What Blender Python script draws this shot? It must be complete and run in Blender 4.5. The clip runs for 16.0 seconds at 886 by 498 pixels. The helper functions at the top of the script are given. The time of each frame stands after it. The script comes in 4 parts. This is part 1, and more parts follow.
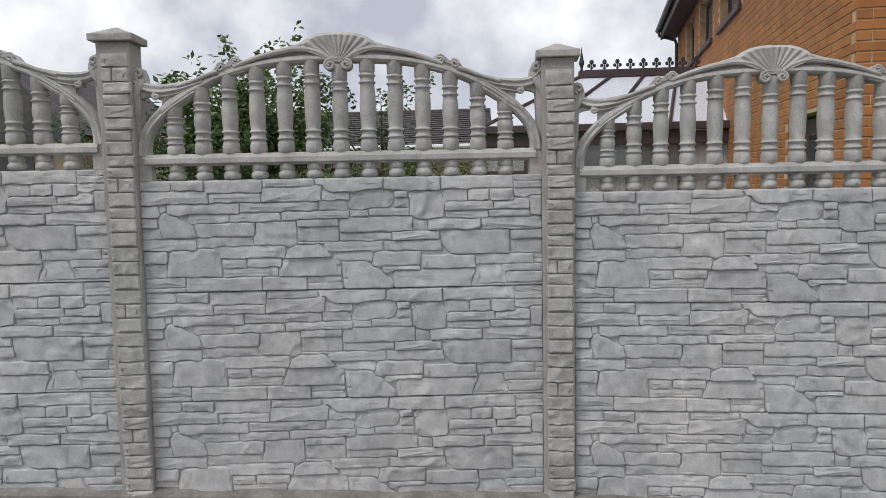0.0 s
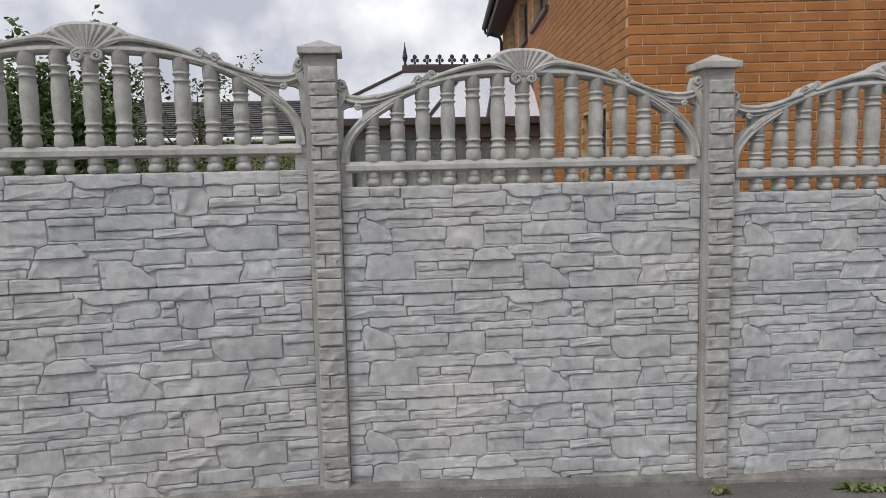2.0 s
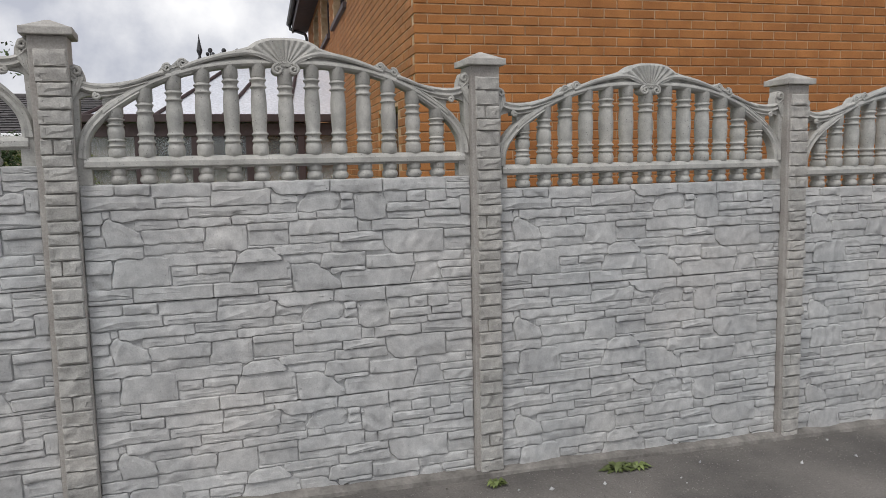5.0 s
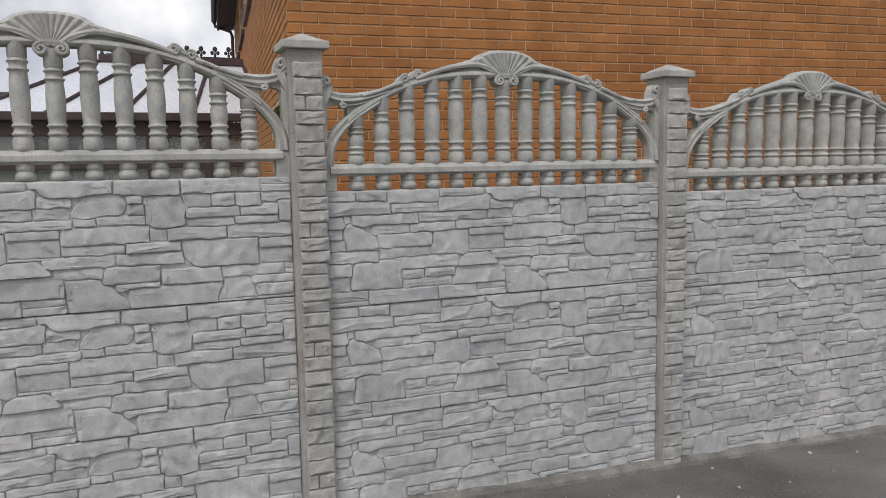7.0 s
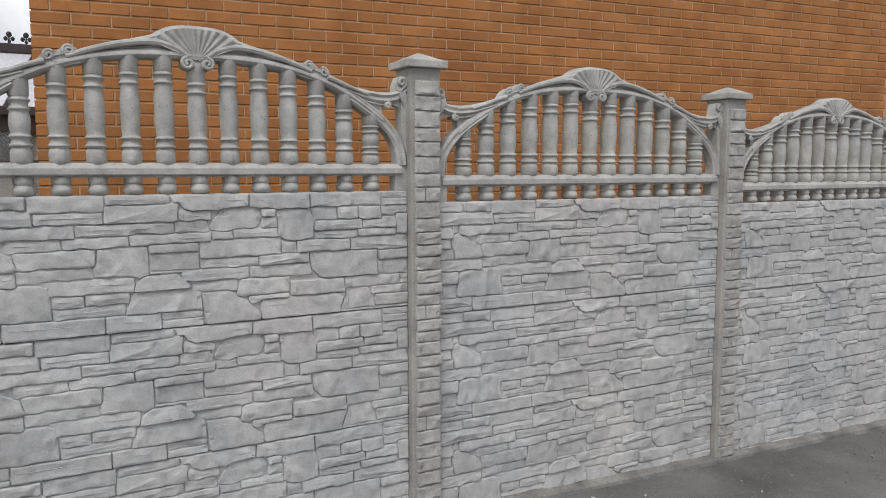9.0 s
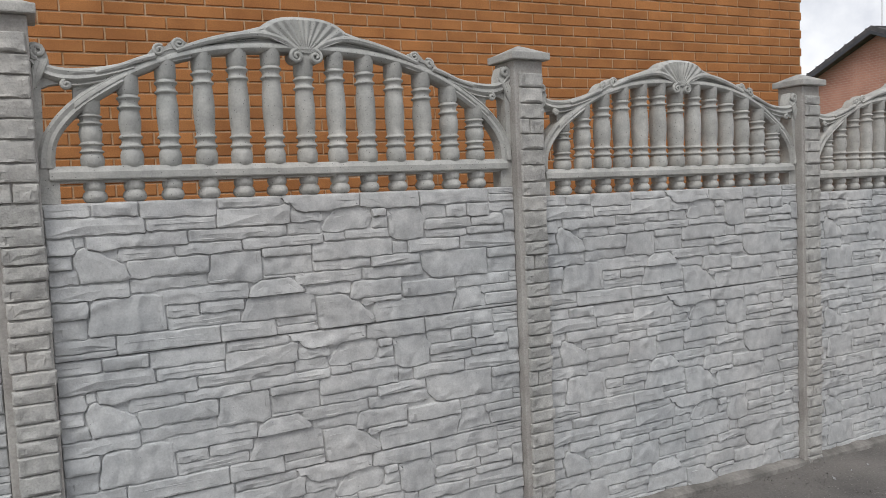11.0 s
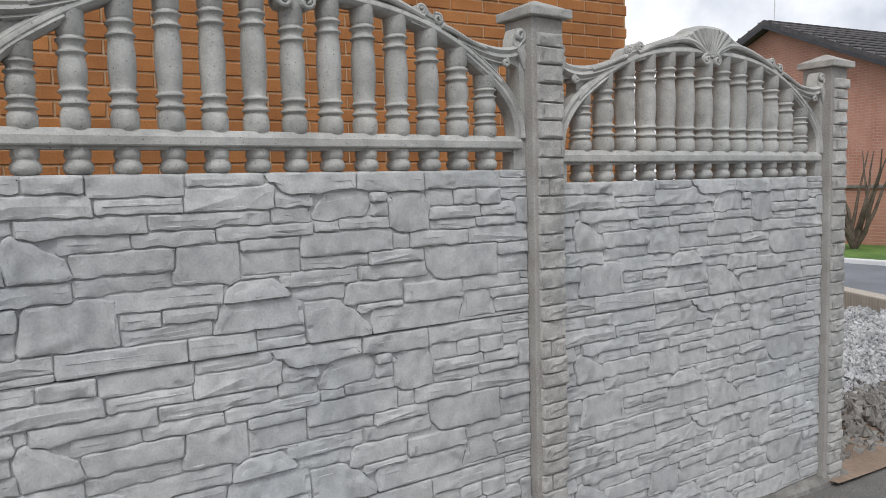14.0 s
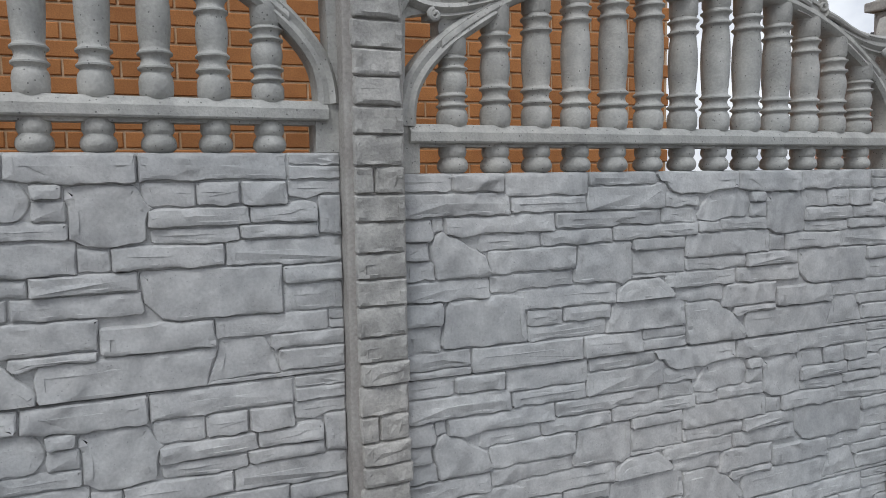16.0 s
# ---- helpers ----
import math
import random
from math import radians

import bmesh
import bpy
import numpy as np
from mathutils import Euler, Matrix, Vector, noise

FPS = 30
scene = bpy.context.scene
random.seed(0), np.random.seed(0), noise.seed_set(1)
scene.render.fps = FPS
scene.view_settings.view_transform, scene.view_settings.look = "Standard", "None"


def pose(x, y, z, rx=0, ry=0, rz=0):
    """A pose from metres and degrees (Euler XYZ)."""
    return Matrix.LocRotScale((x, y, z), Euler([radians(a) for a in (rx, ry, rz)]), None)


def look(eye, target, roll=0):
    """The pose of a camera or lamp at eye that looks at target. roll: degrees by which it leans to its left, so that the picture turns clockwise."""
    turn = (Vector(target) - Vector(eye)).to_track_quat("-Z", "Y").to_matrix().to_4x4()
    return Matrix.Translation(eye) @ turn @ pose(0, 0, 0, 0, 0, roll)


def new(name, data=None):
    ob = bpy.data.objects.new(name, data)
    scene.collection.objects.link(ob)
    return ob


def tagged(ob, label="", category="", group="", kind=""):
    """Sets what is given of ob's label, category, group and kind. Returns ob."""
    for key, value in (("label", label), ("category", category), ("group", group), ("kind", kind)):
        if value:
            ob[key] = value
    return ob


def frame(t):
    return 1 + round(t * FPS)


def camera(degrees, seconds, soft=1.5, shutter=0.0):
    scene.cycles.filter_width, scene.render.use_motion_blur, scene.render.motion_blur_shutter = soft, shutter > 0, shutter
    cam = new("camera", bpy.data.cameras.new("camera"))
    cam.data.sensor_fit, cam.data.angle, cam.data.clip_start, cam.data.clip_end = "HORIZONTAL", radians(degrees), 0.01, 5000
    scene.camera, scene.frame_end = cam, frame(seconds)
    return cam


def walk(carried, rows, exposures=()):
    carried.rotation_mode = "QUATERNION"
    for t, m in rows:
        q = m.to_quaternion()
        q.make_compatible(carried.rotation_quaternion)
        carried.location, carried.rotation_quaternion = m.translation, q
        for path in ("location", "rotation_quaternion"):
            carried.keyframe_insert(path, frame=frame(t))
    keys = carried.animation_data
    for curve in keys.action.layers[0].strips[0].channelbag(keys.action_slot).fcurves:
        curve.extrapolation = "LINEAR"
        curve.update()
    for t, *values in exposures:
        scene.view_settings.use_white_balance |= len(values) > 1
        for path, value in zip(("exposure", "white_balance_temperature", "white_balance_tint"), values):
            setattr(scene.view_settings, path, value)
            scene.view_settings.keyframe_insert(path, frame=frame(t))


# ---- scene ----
cam = camera(60.5, 16.0, 0.7)
PATH = [
    (0, (1.749, -3.379, 1.526), (1.546, -1.398, 1.338), -1.1),
    (0.5, (1.823, -3.358, 1.538), (1.678, -1.374, 1.339), -1.5),
    (1, (1.892, -3.355, 1.534), (1.841, -1.366, 1.332), -1.6),
    (1.5, (1.997, -3.391, 1.533), (2.092, -1.405, 1.318), -1.9),
    (2, (2.112, -3.422, 1.534), (2.3, -1.443, 1.318), -1.2),
    (2.5, (2.151, -3.427, 1.532), (2.419, -1.457, 1.314), -1.3),
    (3, (2.165, -3.427, 1.53), (2.513, -1.47, 1.308), -1.5),
    (3.5, (2.171, -3.433, 1.532), (2.614, -1.496, 1.309), -1.1),
    (3.7, (2.178, -3.428, 1.53), (2.669, -1.502, 1.309), -1.1),
    (6, (2.673, -3.236, 1.501), (3.357, -1.37, 1.277), -0.8),
    (6.5, (2.865, -3.177, 1.494), (3.581, -1.322, 1.277), -0.6),
    (7, (3.058, -3.087, 1.481), (3.806, -1.245, 1.264), -1.0),
    (7.5, (3.266, -3.009, 1.482), (4.083, -1.197, 1.263), -0.9),
    (8, (3.532, -3.001, 1.474), (4.369, -1.198, 1.256), -0.9),
    (8.5, (3.808, -2.986, 1.474), (4.715, -1.216, 1.264), -0.5),
    (9, (4.07, -2.883, 1.469), (5.021, -1.136, 1.263), -0.1),
    (9.2, (4.172, -2.837, 1.464), (5.134, -1.096, 1.255), -0.3),
    (11.3, (5.787, -2.521, 1.29), (6.755, -0.777, 1.151), -2.9),
    (11.5, (5.923, -2.448, 1.28), (6.916, -0.718, 1.14), -2.8),
    (12, (6.212, -2.289, 1.271), (7.253, -0.587, 1.132), -2.7),
    (12.5, (6.473, -2.204, 1.255), (7.506, -0.498, 1.111), -3.6),
    (13, (6.807, -2.167, 1.258), (7.8, -0.436, 1.116), -3.4),
    (13.5, (7.113, -2.087, 1.212), (8.196, -0.414, 1.049), -2.2),
    (14, (7.41, -1.985, 1.244), (8.535, -0.34, 1.074), -1.4),
    (14.5, (7.741, -1.935, 1.21), (8.749, -0.215, 1.047), -1.9),
    (15, (8.088, -1.916, 1.239), (8.993, -0.143, 1.048), -1.6),
    (15.5, (8.355, -1.784, 1.206), (9.24, 0.002, 1.044), -0.5),
    (16, (8.631, -1.635, 1.225), (9.45, 0.18, 1.043), -0.8),
]
walk(cam, [(t, look(eye, target, roll)) for t, eye, target, roll in PATH], ((0, -0.15, 6400, 10), (3.5, -0.13, 6520, 10), (7, -0.18, 6490, 10), (9, -0.05, 6490, 10), (12, -0.08, 6360, 9), (14.5, -0.04, 6250, 9), (15.5, -0.05, 6140, 9), (16, -0.26, 6090, 8.5)))

# ---- sky, sun ----
world = bpy.data.worlds.new("overcast_sky")
scene.world = world
world.use_nodes = True
wn, wl = world.node_tree.nodes, world.node_tree.links
wn.clear()
w_out = wn.new("ShaderNodeOutputWorld")
w_bg = wn.new("ShaderNodeBackground")
w_sky = wn.new("ShaderNodeTexSky")
w_sky.sky_type, w_sky.sun_disc = "NISHITA", False
w_sky.sun_elevation, w_sky.sun_rotation = radians(45), radians(233)
w_noise = wn.new("ShaderNodeTexNoise")
w_noise.noise_dimensions = "4D"
w_noise.inputs["W"].default_value = 3.7
w_noise.inputs["Scale"].default_value = 4.6
w_noise.inputs["Detail"].default_value = 7
w_noise.inputs["Roughness"].default_value = 0.55
w_ramp = wn.new("ShaderNodeValToRGB")
w_ramp.color_ramp.elements[0].position, w_ramp.color_ramp.elements[0].color = 0.40, (5.6, 5.8, 6.6, 1)
w_ramp.color_ramp.elements[1].position, w_ramp.color_ramp.elements[1].color = 0.61, (11.7, 11.6, 11.6, 1)
w_mix = wn.new("ShaderNodeMixRGB")
w_mix.inputs[0].default_value = 0.93
wl.new(w_noise.outputs["Fac"], w_ramp.inputs[0])
wl.new(w_sky.outputs[0], w_mix.inputs[1])
wl.new(w_ramp.outputs[0], w_mix.inputs[2])
wl.new(w_mix.outputs[0], w_bg.inputs[0])
w_bg.inputs[1].default_value = 0.106
wl.new(w_bg.outputs[0], w_out.inputs[0])
sun = new("sun", bpy.data.lights.new("sun", "SUN"))
sun.data.energy, sun.data.angle, sun.data.color = 1.75, radians(22), (1.0, 0.97, 0.93)
sun.matrix_world = look((-9, -9, 17), (0, 0, 0))


# ---- materials ----
def material(name, dark, light, scale=4.0, rough=0.85, bump=0.3, grain=120.0, spots=None, vary=0.0, metal=0.0, detail=6.0, bumpdist=0.004, stretch=None, facet=0.0, speck=(0.86, 1.12)):
    """Two colours mixed by a broad noise and a fine grain, with fine relief; spots adds pits or flecks; vary changes each object's tone."""
    m = bpy.data.materials.new(name)
    m.use_nodes = True
    nt = m.node_tree
    n, l = nt.nodes, nt.links
    b = n["Principled BSDF"]
    b.inputs["Roughness"].default_value, b.inputs["Metallic"].default_value = rough, metal
    geo = n.new("ShaderNodeNewGeometry")
    where = geo.outputs["Position"]
    if stretch:
        mp = n.new("ShaderNodeMapping")
        mp.inputs["Scale"].default_value = stretch
        l.new(where, mp.inputs[0])
        where = mp.outputs[0]
    big, fine = n.new("ShaderNodeTexNoise"), n.new("ShaderNodeTexNoise")
    for t, s, d in ((big, scale, detail), (fine, grain, 3.0)):
        t.inputs["Scale"].default_value, t.inputs["Detail"].default_value = s, d
        l.new(where, t.inputs["Vector"])
    ramp = n.new("ShaderNodeValToRGB")
    ramp.color_ramp.elements[0].position, ramp.color_ramp.elements[1].position = 0.32, 0.68
    ramp.color_ramp.elements[0].color, ramp.color_ramp.elements[1].color = (*dark, 1), (*light, 1)
    l.new(big.outputs["Fac"], ramp.inputs[0])
    hsv = n.new("ShaderNodeHueSaturation")
    l.new(ramp.outputs[0], hsv.inputs["Color"])
    rng = n.new("ShaderNodeMapRange")
    rng.inputs["From Min"].default_value, rng.inputs["From Max"].default_value = 0.3, 0.7
    rng.inputs["To Min"].default_value, rng.inputs["To Max"].default_value = speck
    l.new(fine.outputs["Fac"], rng.inputs["Value"])
    value = rng.outputs[0]
    if vary:
        info = n.new("ShaderNodeObjectInfo")
        r2 = n.new("ShaderNodeMapRange")
        r2.inputs["To Min"].default_value, r2.inputs["To Max"].default_value = 1 - vary, 1 + vary
        l.new(info.outputs["Random"], r2.inputs["Value"])
        isl = n.new("ShaderNodeMapRange")
        isl.inputs["To Min"].default_value, isl.inputs["To Max"].default_value = 1 - vary, 1 + vary
        l.new(geo.outputs["Random Per Island"], isl.inputs["Value"])
        mu, mu2 = n.new("ShaderNodeMath"), n.new("ShaderNodeMath")
        mu.operation = mu2.operation = "MULTIPLY"
        l.new(value, mu.inputs[0]), l.new(r2.outputs[0], mu.inputs[1])
        l.new(mu.outputs[0], mu2.inputs[0]), l.new(isl.outputs[0], mu2.inputs[1])
        value = mu2.outputs[0]
    l.new(value, hsv.inputs["Value"])
    colour = hsv.outputs[0]
    height = fine.outputs["Fac"]
    if spots:
        vor = n.new("ShaderNodeTexVoronoi")
        vor.inputs["Scale"].default_value = spots[0]
        l.new(where, vor.inputs["Vector"])
        lim = n.new("ShaderNodeMapRange")
        lim.inputs["From Min"].default_value, lim.inputs["From Max"].default_value = spots[1], spots[1] + 0.06
        l.new(vor.outputs["Distance"], lim.inputs["Value"])
        mx = n.new("ShaderNodeMixRGB")
        l.new(lim.outputs[0], mx.inputs[0])
        mx.inputs[1].default_value = (*spots[2], 1)
        l.new(colour, mx.inputs[2])
        colour = mx.outputs[0]
    if facet:
        # hand-sized mottling and broad damp and lime tints
        mot, tint = n.new("ShaderNodeTexNoise"), n.new("ShaderNodeTexNoise")
        for t, sc, d in ((mot, 23.0, 5.0), (tint, 1.3, 5.0)):
            t.inputs["Scale"].default_value, t.inputs["Detail"].default_value = sc, d
            l.new(geo.outputs["Position"], t.inputs["Vector"])
        for t, a, z in ((mot, (0.86, 0.86, 0.865), (1.11, 1.11, 1.10)), (tint, (0.955, 0.972, 0.985), (1.03, 1.008, 0.992))):
            r3 = n.new("ShaderNodeValToRGB")
            r3.color_ramp.elements[0].position, r3.color_ramp.elements[1].position = 0.34, 0.68
            r3.color_ramp.elements[0].color, r3.color_ramp.elements[1].color = (*a, 1), (*z, 1)
            l.new(t.outputs["Fac"], r3.inputs[0])
            m3 = n.new("ShaderNodeMixRGB")
            m3.blend_type = "MULTIPLY"
            m3.inputs[0].default_value = 1.0
            l.new(colour, m3.inputs[1]), l.new(r3.outputs[0], m3.inputs[2])
            colour = m3.outputs[0]
    l.new(colour, b.inputs["Base Color"])
    bp = n.new("ShaderNodeBump")
    bp.inputs["Strength"].default_value, bp.inputs["Distance"].default_value = bump, bumpdist
    l.new(height, bp.inputs["Height"])
    if facet:
        chip = n.new("ShaderNodeTexNoise")
        chip.noise_type = "RIDGED_MULTIFRACTAL"
        chip.inputs["Scale"].default_value, chip.inputs["Detail"].default_value, chip.inputs["Distortion"].default_value = 8.5, 3.0, 0.8
        l.new(where, chip.inputs["Vector"])
        b2 = n.new("ShaderNodeBump")
        b2.inputs["Strength"].default_value, b2.inputs["Distance"].default_value = facet, 0.022
        l.new(chip.outputs["Fac"], b2.inputs["Height"])
        l.new(b2.outputs[0], bp.inputs["Normal"])
    l.new(bp.outputs[0], b.inputs["Normal"])
    return m


def glass(name, tint, rough=0.05, clear=0.0):
    m = bpy.data.materials.new(name)
    m.use_nodes = True
    b = m.node_tree.nodes["Principled BSDF"]
    b.inputs["Base Color"].default_value, b.inputs["Roughness"].default_value = (*tint, 1), rough
    b.inputs["IOR"].default_value, b.inputs["Transmission Weight"].default_value = 1.5, clear
    return m


M_PANEL = material("cast_concrete_pale", (0.378, 0.383, 0.385), (0.525, 0.526, 0.520), 3.4, 0.80, 0.28, 150, vary=0.035, spots=(60, 0.05, (0.30, 0.302, 0.305)), facet=0.75, speck=(0.91, 1.085), detail=12.0)
M_BALUSTER = material("cast_concrete_grey", (0.355, 0.352, 0.332), (0.485, 0.480, 0.455), 6, 0.88, 0.45, 150, spots=(64, 0.085, (0.17, 0.17, 0.16)), facet=0.18, speck=(0.91, 1.09), detail=9.0)
M_POST = material("cast_concrete_warm", (0.33, 0.323, 0.305), (0.46, 0.448, 0.425), 5, 0.9, 0.45, 150, vary=0.05, facet=0.7)
M_POSTBODY = material("mortar_brown_grey", (0.29, 0.27, 0.25), (0.40, 0.385, 0.36), 7, 0.95, 0.4, 130)
M_BRICK = material("orange_brick", (0.315, 0.122, 0.034), (0.45, 0.188, 0.058), 4, 0.85, 0.5, 160, vary=0.10)
M_MORTAR = material("pale_buff_mortar", (0.40, 0.25, 0.13), (0.60, 0.44, 0.29), 9, 0.95, 0.5, 150)


def far_brick(name):
    """Brickwork too far off to tell its bricks apart one by one."""
    m = material(name, (0.43, 0.20, 0.145), (0.55, 0.28, 0.205), 2, 0.9, 0.2, 40)
    n, l = m.node_tree.nodes, m.node_tree.links
    b = n["Principled BSDF"]
    old = b.inputs["Base Color"].links[0].from_socket
    co, mp, br, mx = n.new("ShaderNodeTexCoord"), n.new("ShaderNodeMapping"), n.new("ShaderNodeTexBrick"), n.new("ShaderNodeMixRGB")
    mp.inputs["Rotation"].default_value = (radians(90), 0, 0)
    br.inputs["Scale"].default_value = 1.0
    br.inputs["Brick Width"].default_value, br.inputs["Row Height"].default_value, br.inputs["Mortar Size"].default_value = 0.225, 0.075, 0.007
    l.new(co.outputs["Object"], mp.inputs[0]), l.new(mp.outputs[0], br.inputs["Vector"])
    l.new(br.outputs["Fac"], mx.inputs[0]), l.new(old, mx.inputs[1])
    mx.inputs[2].default_value = (0.50, 0.34, 0.27, 1)
    l.new(mx.outputs[0], b.inputs["Base Color"])
    return m


M_REDBRICK = far_brick("red_brick_far")
M_ASPHALT = material("worn_asphalt", (0.080, 0.075, 0.071), (0.190, 0.176, 0.162), 1.6, 0.93, 0.8, 90, spots=(45, 0.10, (0.27, 0.25, 0.23)), bumpdist=0.01)
M_EARTH = material("bare_earth", (0.17, 0.12, 0.085), (0.30, 0.22, 0.16), 3, 0.95, 0.8, 40, bumpdist=0.01)
M_ROAD = material("road_asphalt", (0.14, 0.15, 0.165), (0.20, 0.21, 0.23), 1, 0.85, 0.4, 60)
M_GRASS = material("lawn_green", (0.06, 0.13, 0.02), (0.13, 0.22, 0.04), 2, 0.9, 0.6, 30, bumpdist=0.02)
M_GRAVEL = material("crushed_stone", (0.34, 0.34, 0.35), (0.62, 0.62, 0.62), 4, 0.9, 0.4, 60, vary=0.22)
M_STRIP = material("foundation_concrete", (0.13, 0.122, 0.112), (0.27, 0.255, 0.235), 8, 0.95, 0.8, 60, bumpdist=0.008)
M_TILE = material("dark_roof_tile", (0.055, 0.052, 0.055), (0.11, 0.10, 0.10), 6, 0.85, 0.4, 60, vary=0.25)
M_BROWN = material("brown_frame", (0.055, 0.038, 0.042), (0.085, 0.058, 0.062), 6, 0.65, 0.1, 80)
M_DARK = material("black_gutter_plastic", (0.03, 0.032, 0.038), (0.05, 0.052, 0.06), 4, 0.4, 0.05, 60)
M_ROOFWHITE = material("polycarbonate_roof", (0.62, 0.65, 0.72), (0.72, 0.74, 0.80), 1.2, 0.3, 0.02, 30)
M_WHITE = material("white_plastic", (0.72, 0.73, 0.74), (0.82, 0.82, 0.82), 3, 0.4, 0.03, 60)
M_TAN = material("tan_blind", (0.36, 0.31, 0.26), (0.50, 0.45, 0.38), 4, 0.9, 0.1, 40, stretch=(14, 14, 0.6))
M_RENDER = material("tan_render", (0.34, 0.27, 0.20), (0.45, 0.37, 0.28), 3, 0.9, 0.3, 50)
M_GLASS = glass("window_glass", (0.80, 0.84, 0.88), 0.03, 0.9)
M_DARKGLASS = glass("dark_window_glass", (0.03, 0.034, 0.04), 0.05)
M_BARK = material("bark", (0.07, 0.055, 0.04), (0.15, 0.12, 0.09), 8, 0.95, 0.8, 60)
M_WOODFENCE = material("weathered_fence_wood", (0.22, 0.15, 0.10), (0.36, 0.26, 0.19), 4, 0.85, 0.4, 60, stretch=(9, 9, 0.8))


def leafy(name, a, b):
    m = material(name, a, b, 3, 0.6, 0.1, 30, vary=0.3)
    m.node_tree.nodes["Principled BSDF"].inputs["Subsurface Weight"].default_value = 0.0
    return m


M_LEAF = leafy("plum_leaf", (0.055, 0.10, 0.03), (0.13, 0.185, 0.065))
M_LEAFY = leafy("yellow_green_leaf", (0.10, 0.14, 0.025), (0.20, 0.23, 0.06))
M_WEED = leafy("weed_leaf", (0.075, 0.10, 0.025), (0.15, 0.19, 0.06))
M_LEAFDARK = leafy("hedge_leaf", (0.032, 0.062, 0.022), (0.075, 0.12, 0.042))


# ---- mesh helpers ----
def finish(name, bm, mat, smooth=False):
    bmesh.ops.recalc_face_normals(bm, faces=bm.faces[:])
    me = bpy.data.meshes.new(name)
    bm.to_mesh(me)
    bm.free()
    me.materials.append(mat)
    if smooth:
        me.shade_smooth()
        me.set_sharp_from_angle(angle=radians(42))
    return me


def part(name, bm, mat, parent=None, label="", smooth=False):
    """Links a bmesh, or a mesh that others share, as one object under a thing."""
    me = bm if isinstance(bm, bpy.types.Mesh) else finish(name, bm, mat, smooth)
    ob = new(name, me)
    ob.parent = parent
    if label:
        ob["label"] = label
    return ob


def thing(name, x, y, z, label, category, group="", kind="", rz=0):
    ob = new(name)
    ob.matrix_basis = pose(x, y, z, 0, 0, rz)
    ob.empty_display_size = 0.1
    return tagged(ob, label, category, group, kind)


def block(bm, x0, x1, y0, y1, z0, z1, bevel=0.0):
    """A box, with its edges rounded off where bevel is given."""
    vs = [bm.verts.new((x, y, z)) for x in (x0, x1) for y in (y0, y1) for z in (z0, z1)]
    fs = [bm.faces.new([vs[i] for i in f]) for f in ((0, 1, 3, 2), (4, 6, 7, 5), (0, 4, 5, 1), (2, 3, 7, 6), (0, 2, 6, 4), (1, 5, 7, 3))]
    if bevel:
        es = list({e for f in fs for e in f.edges})
        bmesh.ops.bevel(bm, geom=es, offset=bevel, segments=2, affect="EDGES", profile=0.6)
    return bm


def box(x0, x1, y0, y1, z0, z1, bevel=0.0):
    return block(bmesh.new(), x0, x1, y0, y1, z0, z1, bevel)


def prism(bm, outline, y0, y1):
    """An outline in x and z, drawn out from y0 to y1."""
    a = [bm.verts.new((x, y0, z)) for x, z in outline]
    b = [bm.verts.new((x, y1, z)) for x, z in outline]
    n = len(outline)
    bm.faces.new(a), bm.faces.new(b[::-1])
    for i in range(n):
        bm.faces.new((a[i], b[i], b[(i + 1) % n], a[(i + 1) % n]))
    return bm


def lathe(bm, profile, seg=16, at=(0, 0, 0)):
    """A turned shape: pairs of radius and height."""
    rings = []
    for r, h in profile:
        rings.append([bm.verts.new((at[0] + r * math.cos(2 * math.pi * k / seg), at[1] + r * math.sin(2 * math.pi * k / seg), at[2] + h)) for k in range(seg)])
    for a, b in zip(rings, rings[1:]):
        for k in range(seg):
            bm.faces.new((a[k], a[(k + 1) % seg], b[(k + 1) % seg], b[k]))
    bm.faces.new(rings[0][::-1]), bm.faces.new(rings[-1])
    return bm


def tube(bm, points, radii, seg=8):
    """A round bar along points; radii one a point."""
    pts = [Vector(p) for p in points]
    rings = []
    for i, p in enumerate(pts):
        d = (pts[min(i + 1, len(pts) - 1)] - pts[max(i - 1, 0)]).normalized()
        side = d.cross(Vector((0, 1, 0)) if abs(d.y) < 0.9 else Vector((1, 0, 0))).normalized()
        up = side.cross(d)
        rings.append([bm.verts.new(p + radii[i] * (math.cos(2 * math.pi * k / seg) * side + math.sin(2 * math.pi * k / seg) * up)) for k in range(seg)])
    for a, b in zip(rings, rings[1:]):
        for k in range(seg):
            bm.faces.new((a[k], a[(k + 1) % seg], b[(k + 1) % seg], b[k]))
    bm.faces.new(rings[0][::-1]), bm.faces.new(rings[-1])
    return bm


# ---- ground ----
def ground_z(x):
    """The pavement falls along the fence and levels out far off."""
    return 0.125 - 0.0365 * max(-8.0, min(x, 15.0))


def sheet(xs, ys, lift=0.0, rough=0.0):
    bm = bmesh.new()
    grid = [[bm.verts.new((x, y, ground_z(x) + lift + (rough * noise.noise((x * 1.3, y * 1.3, 3)) if rough else 0))) for y in ys] for x in xs]
    for i in range(len(xs) - 1):
        for j in range(len(ys) - 1):
            bm.faces.new((grid[i][j], grid[i + 1][j], grid[i + 1][j + 1], grid[i][j + 1]))
    return bm


